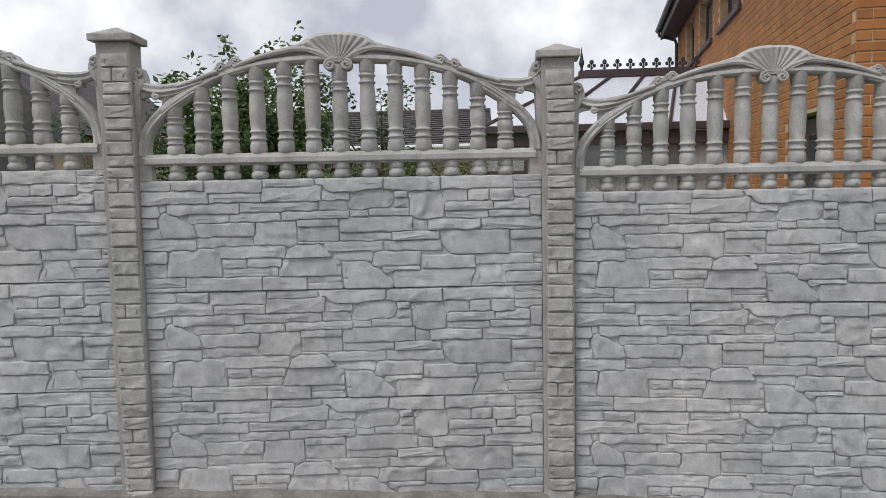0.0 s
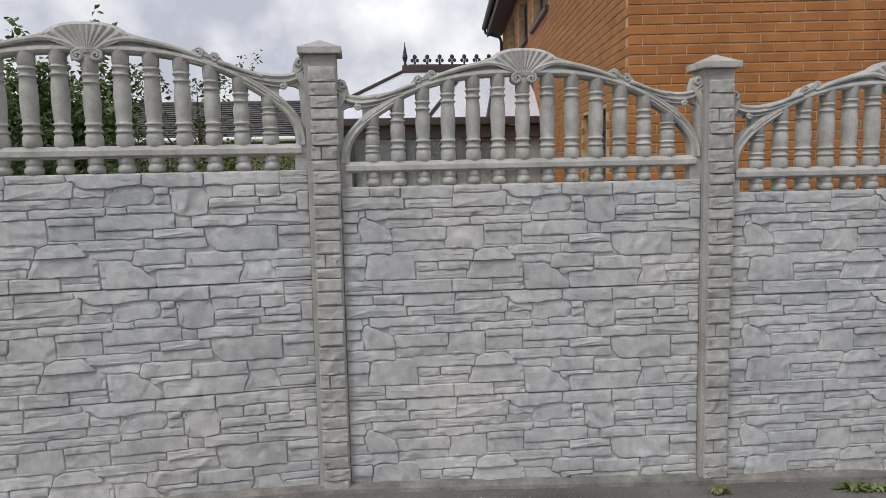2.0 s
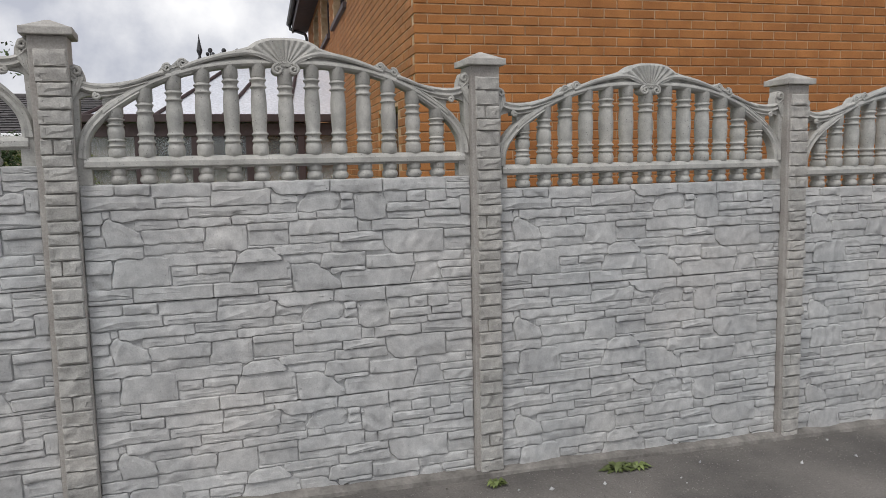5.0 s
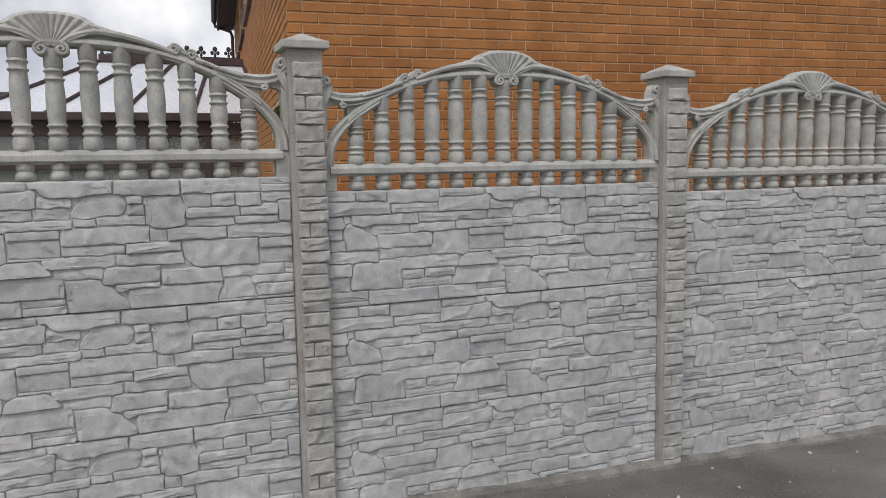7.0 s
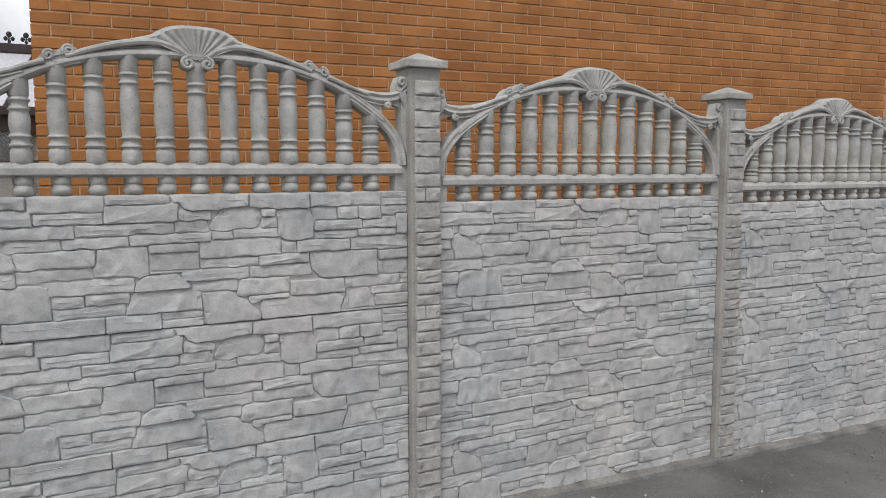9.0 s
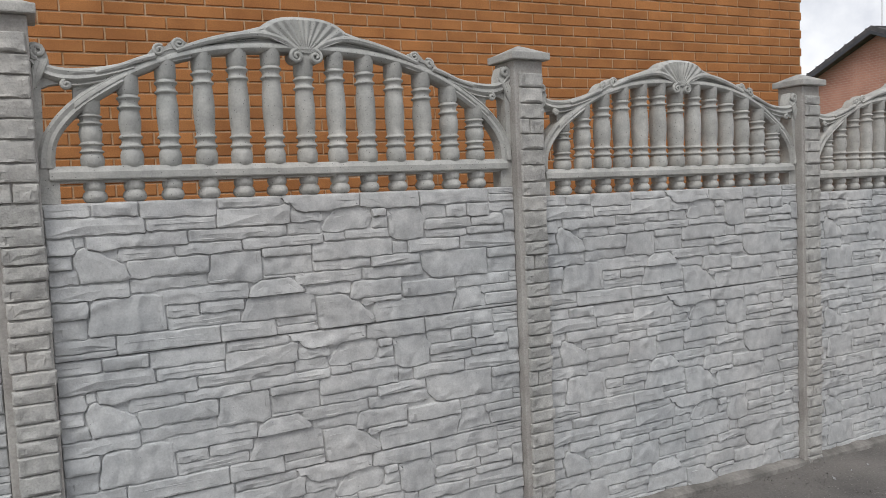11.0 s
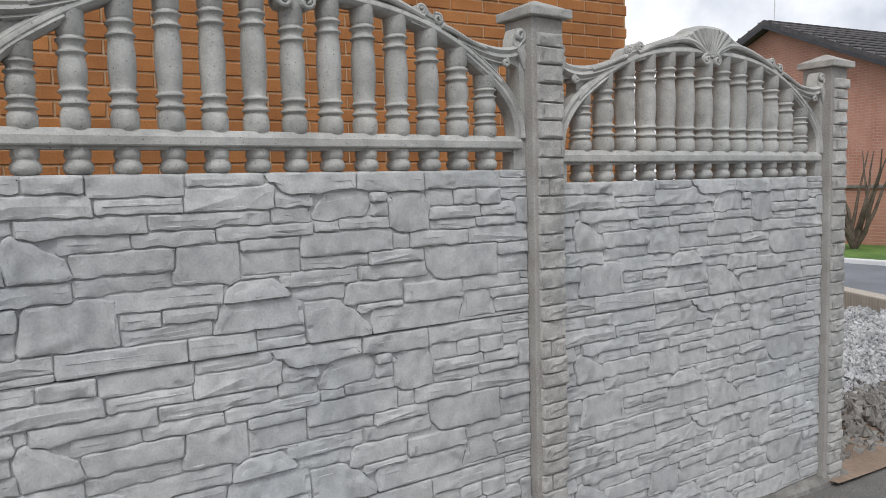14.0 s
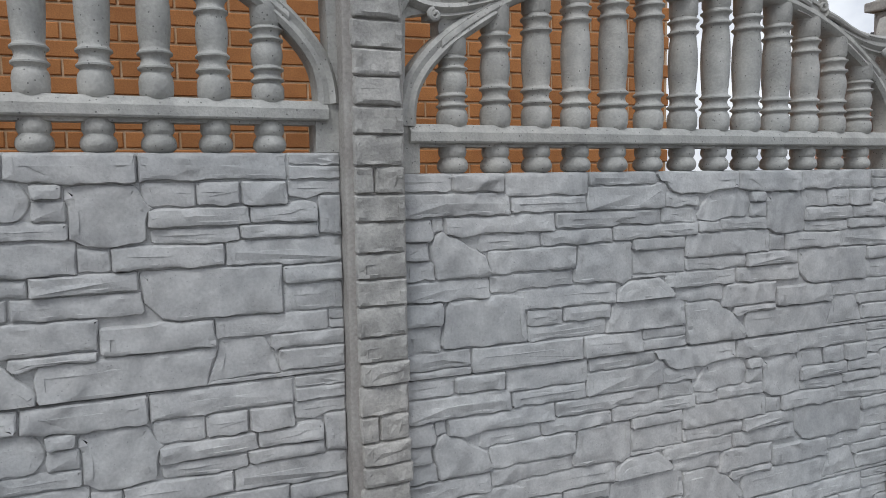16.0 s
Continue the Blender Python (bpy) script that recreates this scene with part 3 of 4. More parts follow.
def shell_mesh():
    """A fan of hollow flutes between sharp ribs that spring from one point, within a plain rim."""
    bm = bmesh.new()
    n, rr = 88, 10
    cx, cz = 0.0, 0.500
    rows = []
    for i in range(n + 1):
        a = math.radians(-68 + 136 * i / n)
        reach = 0.126 + 0.060 * abs(math.sin(a)) ** 2.0
        rib = abs(math.cos(math.pi * 11 * i / n)) ** 1.6
        row = [bm.verts.new((cx + 0.006 * math.sin(a), -0.016, cz + 0.006 * math.cos(a)))]
        for k in range(1, rr + 1):
            f = k / rr
            r = 0.006 + reach * f
            rim = max(0.0, (f - 0.86) / 0.14)
            y = -0.013 - 0.008 * f ** 0.5 * rib * (1 - rim) - 0.006 * math.sin(math.pi * min(1, rim)) + 0.010 * rim
            row.append(bm.verts.new((cx + r * math.sin(a), y, cz + r * math.cos(a))))
        row.append(bm.verts.new((row[-1].co.x, 0.05, row[-1].co.z)))
        row.append(bm.verts.new((cx + 0.006 * math.sin(a), 0.05, cz + 0.006 * math.cos(a))))
        rows.append(row)
    for a, b in zip(rows, rows[1:]):
        for j in range(len(a) - 1):
            bm.faces.new((a[j], b[j], b[j + 1], a[j + 1]))
    bm.faces.new(rows[0]), bm.faces.new(rows[-1][::-1])
    prism(bm, ((-0.045, 0.512), (-0.040, 0.478), (0.0, 0.466), (0.040, 0.478), (0.045, 0.512)), -0.008, 0.048)
    return finish("shell", bm, M_BALUSTER, True)


def volute_mesh(s):
    bm = bmesh.new()
    spiral(bm, s * 0.034, 0.492, 0.023, 1.5, math.pi * 0.5, -s, 0.0078, -0.014)
    prism(bm, [(s * (0.034 + 0.024 * math.cos(2 * math.pi * k / 14)), 0.492 + 0.024 * math.sin(2 * math.pi * k / 14)) for k in range(14)], -0.013, 0.045)
    line = smooth_line(((0.034, 0.515), (0.075, 0.545), (0.15, 0.562), (0.24, 0.551), (0.34, 0.524), (0.43, 0.490)), 22)
    tube(bm, [(s * x, -0.010, z) for x, z in line], [0.009 + 0.004 * math.sin(math.pi * i / 22) for i in range(23)], 8)
    return finish("volute", bm, M_BALUSTER, True)


ORNAMENT = [("frame", frame_mesh()), ("arch", arch_mesh()), ("shell", shell_mesh())]
for side in (-1, 1):
    ORNAMENT += [("strut", strut_mesh(side)), ("arm", arm_mesh(side)), ("scroll", scroll_mesh(side)), ("end_scroll", end_scroll_mesh(side)), ("volute", volute_mesh(side))]


def balustrade_panel(x, y, z, rz, wide):
    p = thing("balustrade_panel", x, y, z, "grey cast concrete arched balustrade panel with a shell crest", "fence panel", "balustrade panels on the fence", rz=rz)
    p.scale = (wide, 1, 0.985 if wide > 1.01 else 0.955)
    for name, me in ORNAMENT:
        part(name, me, None, p)
    for k in range(-6, 7):
        b = part("baluster", bal_meshes[abs(k)], None, p)
        b.matrix_basis = pose(0.1155 * k, 0.030, BAL_Z0) @ Matrix.Diagonal((0.95, 1.3, 1, 1))
        c = part("bobbin", bobbin_mesh, None, p)
        c.matrix_basis = pose(0.1155 * k, 0.030, 0.002) @ Matrix.Diagonal((0.90, 1.15, 1, 1))
    return p


# posts
CAP = bmesh.new()
block(CAP, -0.094, 0.094, -0.094, 0.094, 0, 0.031, 0.005)
top4 = [CAP.verts.new((0.090 * a, 0.090 * b, 0.029)) for a, b in ((-1, -1), (1, -1), (1, 1), (-1, 1))]
tip4 = [CAP.verts.new((0.008 * a, 0.008 * b, 0.067)) for a, b in ((-1, -1), (1, -1), (1, 1), (-1, 1))]
for k in range(4):
    CAP.faces.new((top4[k], top4[(k + 1) % 4], tip4[(k + 1) % 4], tip4[k]))
CAP.faces.new(tip4)
CAP = finish("cap", CAP, M_POST, False)
POST_Y = 0.034
body_mesh = finish("body", box(-POST_W / 2, POST_W / 2, -0.068, 0.075, -2.6, 0, 0.006), M_POSTBODY)
def quoin_mesh(x, w, h, seed, depth):
    """One rough block of the post's face."""
    rq = random.Random(seed)
    pts = resample(outline(x * 1000, 0, w * 1000, h * 1000, ""), 12)
    pts = [(px + rq.uniform(-1.2, 1.2), pz + 1.8 * noise.noise((px / 25, pz / 25, seed * 1.3))) for px, pz in pts]
    return stone_mesh(pts, seed, depth, "quoin", 1.5)


quoins = []
for k in range(8):
    h = (0.058, 0.064, 0.050, 0.069, 0.060, 0.054, 0.062, 0.047)[k]
    quoins.append((h, quoin_mesh(-0.052 + 0.003 * (k % 3), 0.119 - 0.006 * (k % 3 == 1) - 0.003 * (k % 2), h - 0.0035, 300 + k, 0.010 + 0.002 * (k % 3))))
half_quoins = [quoin_mesh(-0.051, 0.044, 0.058, 320, 0.011), quoin_mesh(-0.004, 0.069, 0.058, 321, 0.010)]
for me in half_quoins + [q[1] for q in quoins]:
    me.materials.clear()
    me.materials.append(M_POST)


def fence_post(n):
    p = thing("fence_post", post_x[n], post_y[n] + POST_Y, CAPS[n], "grey concrete fence post with quoin-faced front and pyramid cap", "fence post", "posts of the fence", rz=7.0 if n == 0 else 0.0)
    part("body", body_mesh, None, p)
    part("cap", CAP, None, p, "weathered pyramid cap")
    z, k = -0.052, 0
    while CAPS[n] + z > ground_z(post_x[n]) - 0.02:
        if (k + 4 * n) % 9 == 1:
            for me in half_quoins:
                part("quoin", me, None, p).matrix_basis = pose(0, -0.068, z)
            z -= 0.062
        else:
            h, me = quoins[(k * 5 + k // 4 + 3 * n) % 8]
            part("quoin", me, None, p).matrix_basis = pose(0, -0.068, z)
            z -= h
        k += 1
    return p


for n in range(7):
    fence_post(n)
for n in range(7):
    turn = BEND if n < 2 else 0.0
    ux, uy = math.cos(turn), math.sin(turn)
    ex, ey = (post_x[n], post_y[n])
    def along(back):
        return ex - back * ux, ey - back * uy
    bay = LONG_BAY if n < 2 else post_x[n] - post_x[n - 1]
    wide = (bay - POST_W) / CLEAR
    cx, cy = along(bay / 2)
    lx, ly = along(bay - POST_W / 2)
    balustrade_panel(cx, cy + 0.012, TOPS[n], math.degrees(turn), wide)
    for k in range(3):
        concrete_panel(lx, ly + 0.012, TOPS[n] - k * PANEL_H, math.degrees(turn), wide, "stone-patterned panels of the fence")

# ---- the orange brick house behind ----
AX, AY, BX, BY = 4.13, 2.39, 11.47, 1.66
YAW = math.degrees(math.atan2(BY - AY, BX - AX))
WIDE = math.hypot(BX - AX, BY - AY)
COURSE, STEP = 0.0752, 0.2265
house = thing("brick_house", AX, AY, 0, "orange brick house with dark eaves behind the fence", "house", rz=YAW)
DEEP = 12.3
part("front_wall", box(0.008, WIDE - 0.008, 0.008, 0.30, -0.8, 4.7), M_MORTAR, house)
part("end_wall", box(WIDE - 0.30, WIDE - 0.014, 0.30, DEEP, -0.8, 4.7), M_MORTAR, house)
part("back_wall", box(0.014, WIDE - 0.014, DEEP, DEEP + 0.3, -0.8, 4.7), M_MORTAR, house)
part("upper_floor", box(0.30, WIDE - 0.30, 0.30, DEEP, 2.5, 2.7), M_WHITE, house)
part("roof", prism(bmesh.new(), ((-0.36, 4.80), (WIDE + 0.36, 4.80), (WIDE + 0.36, 4.90), (WIDE / 2, 7.1), (-0.36, 4.90)), -0.35, DEEP + 0.5), M_TILE, house, "dark tiled roof")


def brick_mesh(length, height=COURSE - 0.010, seed=0):
    """A brick with slightly rounded arrises, its face towards -y."""
    bm = bmesh.new()
    rnd = random.Random(seed)
    e = 0.004
    back = [bm.verts.new(c) for c in ((0, 0.014, 0), (length, 0.014, 0), (length, 0.014, height), (0, 0.014, height))]
    mid = [bm.verts.new(c) for c in ((0, e, 0), (length, e, 0), (length, e, height), (0, e, height))]
    front = [bm.verts.new((x + rnd.uniform(-0.001, 0.001), 0, z + rnd.uniform(-0.001, 0.001))) for x, z in ((e, e), (length - e, e), (length - e, height - e), (e, height - e))]
    for a, b in ((back, mid), (mid, front)):
        for k in range(4):
            bm.faces.new((a[k], a[(k + 1) % 4], b[(k + 1) % 4], b[k]))
    bm.faces.new(front)
    return bm


# ---- conservatory beside the house ----
def conservatory():
    c = thing("conservatory", 3.14, 9.3, 0, "brown-framed conservatory with pale roof and cresting", "conservatory")
    x0, x1, yf, yr, ze, zr = -2.0, 1.62, -1.6, 0.0, 2.18, 3.10
    rx0 = -0.38
    roof = bmesh.new()
    v = [roof.verts.new(p) for p in ((x0, yf, ze), (x1, yf, ze), (x1, yr, zr), (rx0, yr, zr), (x0, -yf, ze), (x1, -yf, ze))]
    roof.faces.new((v[0], v[1], v[2], v[3])), roof.faces.new((v[0], v[3], v[4])), roof.faces.new((v[3], v[2], v[5], v[4]))
    part("roof", roof, M_ROOFWHITE, c, "pale translucent roof")
    for k in range(5):
        f = k / 4
        xa, xb = x0 + (x1 - x0) * f, rx0 + (x1 - rx0) * f
        part("glazing_bar", tube(bmesh.new(), ((xa, yf, ze + 0.02), (xb, yr, zr + 0.02)), (0.025, 0.025), 6), M_BROWN, c)
    for f in (0.33, 0.66):
        part("glazing_bar", tube(bmesh.new(), ((x0, yf * (1 - 2 * f), ze + 0.02), (rx0, yr, zr + 0.02)), (0.025, 0.025), 6), M_BROWN, c)
    part("ridge", box(rx0 - 0.05, x1, -0.07, 0.07, zr - 0.02, zr + 0.09, 0.01), M_BROWN, c)
    part("gutter", box(x0 - 0.08, x1, yf - 0.10, yf + 0.02, ze - 0.05, ze + 0.06, 0.015), M_BROWN, c)
    part("gutter", box(x0 - 0.10, x0 + 0.02, yf - 0.1, -yf, ze - 0.05, ze + 0.06, 0.015), M_BROWN, c)
    part("fascia", box(x0, x1, yf - 0.02, yf + 0.06, ze - 0.24, ze - 0.06, 0.01), M_BROWN, c)
    for k in range(6):
        x = x0 + (x1 - x0) * k / 5
        part("mullion", box(x - 0.05, x + 0.05, yf - 0.01, yf + 0.07, 0, ze - 0.2, 0.01), M_BROWN, c)
        if k < 5:
            xe = x + (x1 - x0) / 5
            part("blind", box(x + 0.05, xe - 0.05, yf + 0.10, yf + 0.13, 0.3, ze - 0.62 if k in (1, 2, 3) else ze - 0.24), M_TAN, c, "tan vertical blind")
            part("pane", box(x + 0.05, xe - 0.05, yf + 0.03, yf + 0.04, 0.3, ze - 0.24), M_GLASS, c).visible_shadow = False
    part("transom", box(x0, x1, yf - 0.005, yf + 0.065, ze - 0.66, ze - 0.58, 0.01), M_BROWN, c)
    part("dwarf_wall", box(x0, x1, yf - 0.05, yf + 0.1, -0.3, 0.3), M_BRICK, c)
    part("back_wall", box(x0, x1, 1.5, 1.6, -0.3, ze), M_BROWN, c)
    spike = lathe(bmesh.new(), [(0.012, 0), (0.03, 0.03), (0.018, 0.07), (0.028, 0.10), (0.045, 0.15), (0.03, 0.22), (0.012, 0.32), (0.003, 0.40)], 10, (rx0, 0, zr + 0.07))
    part("finial", spike, M_DARK, c)
    crest = bmesh.new()
    block(crest, -0.1025, 0.1025, -0.010, 0.010, 0.0, 0.024)
    block(crest, -0.010, 0.010, -0.008, 0.008, 0.0, 0.11)
    for dx, dz, r in ((0, 0.145, 0.036), (-0.042, 0.088, 0.028), (0.042, 0.088, 0.028), (0, 0.05, 0.022)):
        bmesh.ops.create_uvsphere(crest, u_segments=8, v_segments=6, radius=r, matrix=Matrix.LocRotScale((dx, 0, dz), None, (1, 0.35, 1.15)))
    crest = finish("crest", crest, M_DARK)
    for k in range(9):
        part("crest", crest, None, c).matrix_basis = pose(rx0 + 0.16 + 0.205 * k, 0, zr + 0.085)
    return c


conservatory()

# walls of the house with real openings
def wall_boxes(a0, a1, z0, z1, openings, put):
    """Boxes round the openings of a wall that runs from a0 to a1; put(a0, a1, z0, z1) adds one box."""
    at = a0
    for o0, o1, b0, b1 in openings:
        put(at, o0, z0, z1)
        if b0 > z0:
            put(o0, o1, z0, b0)
        put(o0, o1, b1, z1)
        at = o1
    put(at, a1, z0, z1)


SIDE_OPEN = ((0.85, 1.95, -0.6, 2.02), (4.55, 6.30, 3.66, 4.52), (7.05, 8.65, 3.66, 4.52), (9.40, 10.70, 3.66, 4.52))
wall_boxes(0.30, DEEP, -0.8, 4.7, SIDE_OPEN, lambda p, q, r, s: part("side_wall", box(0.006, 0.30, p, q, r, s), M_MORTAR, house))

VERT, FACE = [], []


def add_brick(verts, faces, origin, along, out, length, height):
    """One brick appended to lists: origin is its lower corner, along and out are unit directions."""
    e, i0 = 0.004, len(verts)
    o, a, n = Vector(origin), Vector(along), Vector(out)
    up = Vector((0, 0, 1))
    for push, c in ((-0.016, 0.0), (-e, 0.0), (0.0, e)):
        for u, v in ((c, c), (length - c, c), (length - c, height - c), (c, height - c)):
            verts.append(o + a * u + up * v + n * push)
    for r in (0, 4):
        for k in range(4):
            faces.append((i0 + r + k, i0 + r + (k + 1) % 4, i0 + r + 4 + (k + 1) % 4, i0 + r + 4 + k))
    faces.append((i0 + 8, i0 + 9, i0 + 10, i0 + 11))


def joined(name, verts, faces, mat, parent, label="", kind=""):
    me = bpy.data.meshes.new(name)
    me.from_pydata(verts, [], faces)
    me.materials.append(mat)
    me.validate()
    ob = part(name, me, None, parent, label)
    if kind:
        ob["kind"] = kind
    return ob


# the side wall's bricks, seen at a slant: stretchers in half bond
sv, sf = [], []
for row in range(14, 73):
    z = -0.8 + COURSE * row
    y = 0.020 + (STEP / 2 if row % 2 else 0)
    while y < DEEP - 0.05:
        cut = STEP - 0.010
        if not any(o0 - 0.20 < y < o1 - 0.02 and b0 - 0.05 < z < b1 for o0, o1, b0, b1 in SIDE_OPEN):
            add_brick(sv, sf, (0, y + cut, z), (0, -1, 0), (-1, 0, 0), cut, COURSE - 0.010)
        y += STEP
joined("brickwork", sv, sf, M_BRICK, house, kind="stuff")


def window(parent, y0, y1, z0, z1):
    """A white-silled dark casement in the side wall."""
    w = part("window", box(0.12, 0.17, y0, y1, z0, z0 + 0.07, 0.004), M_BROWN, parent, "brown framed window with pale glass")
    part("head", box(0.12, 0.17, y0, y1, z1 - 0.07, z1, 0.004), M_BROWN, w)
    for y in (y0, y1 - 0.07, (y0 + y1) / 2 - 0.035):
        part("stile", box(0.118, 0.172, y, y + 0.07, z0 + 0.07, z1 - 0.07, 0.004), M_BROWN, w)
    part("pane", box(0.14, 0.15, y0 + 0.07, y1 - 0.07, z0 + 0.07, z1 - 0.07), M_GLASS, w)
    part("sill", box(-0.05, 0.16, y0 - 0.06, y1 + 0.06, z0 - 0.075, z0, 0.008), M_BROWN, w)


for o in SIDE_OPEN[1:]:
    window(house, *o)
d = part("door", box(0.12, 0.17, 0.87, 1.93, -0.6, 2.0, 0.004), M_BROWN, house, "dark brown side door")
part("door_panel", box(0.10, 0.125, 1.0, 1.8, 0.9, 1.85, 0.006), M_DARKGLASS, d)
part("soffit", box(-0.32, 0.0, -0.3, DEEP + 0.4, 4.62, 4.67), M_BROWN, house)
part("fascia", box(-0.36, -0.32, -0.3, DEEP + 0.4, 4.60, 4.86), M_BROWN, house)
gut = bmesh.new()
tube(gut, ((-0.42, -0.3, 4.83), (-0.42, DEEP + 0.4, 4.81)), (0.06, 0.06), 10)
part("gutter", gut, M_DARK, house, "black gutter")
part("downpipe", tube(bmesh.new(), ((-0.42, DEEP + 0.2, 4.80), (-0.40, DEEP + 0.2, 4.66), (-0.08, DEEP - 0.1, 4.50), (-0.05, DEEP - 0.1, 4.4), (-0.05, DEEP - 0.1, 0.0)), (0.035,) * 5, 8), M_DARK, house, "black downpipe")

# ---- tiled outbuilding and neighbours behind the garden ----
TW, TD = 0.22, 0.15


def tiled_slope(parent, x0, x1, y0, z0, y1, z1):
    """Courses of single lapped tiles up a slope."""
    verts, faces = [], []
    rnd = random.Random(5)
    run = math.hypot(y1 - y0, z1 - z0)
    rows = int(run / TD)
    dy, dz = (y1 - y0) / run, (z1 - z0) / run
    for r in range(rows):
        x = x0 + (TW / 2 if r % 2 else 0)
        while x < x1 - 0.05:
            lift = 0.018 + rnd.uniform(0, 0.008)
            i0 = len(verts)
            for s, up in ((0, lift + 0.012), (TD + 0.03, 0.012)):
                for u in (0.004, min(TW - 0.004, x1 - x)):
                    verts.append((x + u, y0 + dy * (r * TD + s) - dz * up, z0 + dz * (r * TD + s) + dy * up))
                    verts.append((x + u, y0 + dy * (r * TD + s), z0 + dz * (r * TD + s) + dy * (up - 0.014)))
            faces += [(i0, i0 + 2, i0 + 6, i0 + 4), (i0, i0 + 1, i0 + 3, i0 + 2), (i0, i0 + 4, i0 + 5, i0 + 1), (i0 + 2, i0 + 3, i0 + 7, i0 + 6)]
            x += TW
    return joined("roof_tiles", verts, faces, M_TILE, parent, "dark weathered tiles", "stuff")


garage = thing("garage", -3.0, 12.0, 0, "low outbuilding with dark tiled roof", "garage")
part("wall", box(-4.0, 4.0, 0.25, 4.0, -0.2, 2.2), M_RENDER, garage)
part("roof", prism(bmesh.new(), ((-4.1, 2.12), (4.1, 2.12), (4.1, 2.15), (-4.1, 2.15)), 0.0, 4.3), M_BROWN, garage)
slab = bmesh.new()
q = [slab.verts.new(p) for p in ((-4.1, 0, 2.18), (4.1, 0, 2.18), (4.1, 2.1, 2.98), (-4.1, 2.1, 2.98), (-4.1, 4.2, 2.18), (4.1, 4.2, 2.18))]
slab.faces.new(q[:4]), slab.faces.new((q[3], q[2], q[5], q[4])), slab.faces.new((q[0], q[3], q[4])), slab.faces.new((q[1], q[5], q[2]))
part("roof_deck", slab, M_TILE, garage)
tiled_slope(garage, -4.1, 4.1, -0.05, 2.17, 2.1, 2.99)
part("ridge", tube(bmesh.new(), ((-4.1, 2.1, 3.0), (4.1, 2.1, 3.0)), (0.07, 0.07), 8), M_TILE, garage)
part("gutter", tube(bmesh.new(), ((-4.15, -0.1, 2.14), (4.15, -0.1, 2.14)), (0.05, 0.05), 8), M_WHITE, garage, "pale plastic gutter")
part("door", box(-1.2, 0.6, 0.19, 0.25, 0, 1.95, 0.01), M_WOODFENCE, garage)

cot = thing("neighbour_house", -9.2, 12.5, 0, "tan rendered house with dark roof beyond the garden", "house", rz=0)
part("wall", prism(bmesh.new(), ((-4, -0.3), (1.1, -0.3), (1.1, 2.75), (-4, 2.75)), 0, 6), M_RENDER, cot)
part("roof", prism(bmesh.new(), ((-4.3, 2.6), (1.5, 2.6), (-0.3, 4.2), (-3.0, 4.2)), -0.3, 6.3), M_TILE, cot, "dark tiled roof")
part("fascia", box(-4.3, 1.5, -0.36, -0.3, 2.45, 2.62, 0.01), M_DARK, cot)
part("window", box(-1.0, 0.3, -0.02, 0.03, 1.2, 2.2, 0.01), M_DARKGLASS, cot)

# ---- planting ----
def leaf_cloud(verts, faces, rnd, centre, radius, count, size, flat=1.0):
    """Many single leaves, each a bent pair of faces, scattered in an uneven clump."""
    c = Vector(centre)
    for _ in range(count):
        v = Vector((rnd.gauss(0, 1), rnd.gauss(0, 1), rnd.gauss(0, 1) * flat))
        v = v.normalized() * radius * rnd.uniform(0.25, 1.0) ** 0.6
        p = c + v
        a = Vector((rnd.uniform(-1, 1), rnd.uniform(-1, 1), rnd.uniform(-0.9, 0.3))).normalized()
        b = a.cross(Vector((rnd.uniform(-1, 1), rnd.uniform(-1, 1), rnd.uniform(-1, 1)))).normalized()
        s = size * rnd.uniform(0.6, 1.25)
        i0 = len(verts)
        fold = a.cross(b) * s * 0.12
        verts += [p, p + a * s * 0.5 + b * s * 0.24 + fold, p + a * s, p + a * s * 0.5 - b * s * 0.24 + fold]
        faces += [(i0, i0 + 1, i0 + 2), (i0, i0 + 2, i0 + 3)]


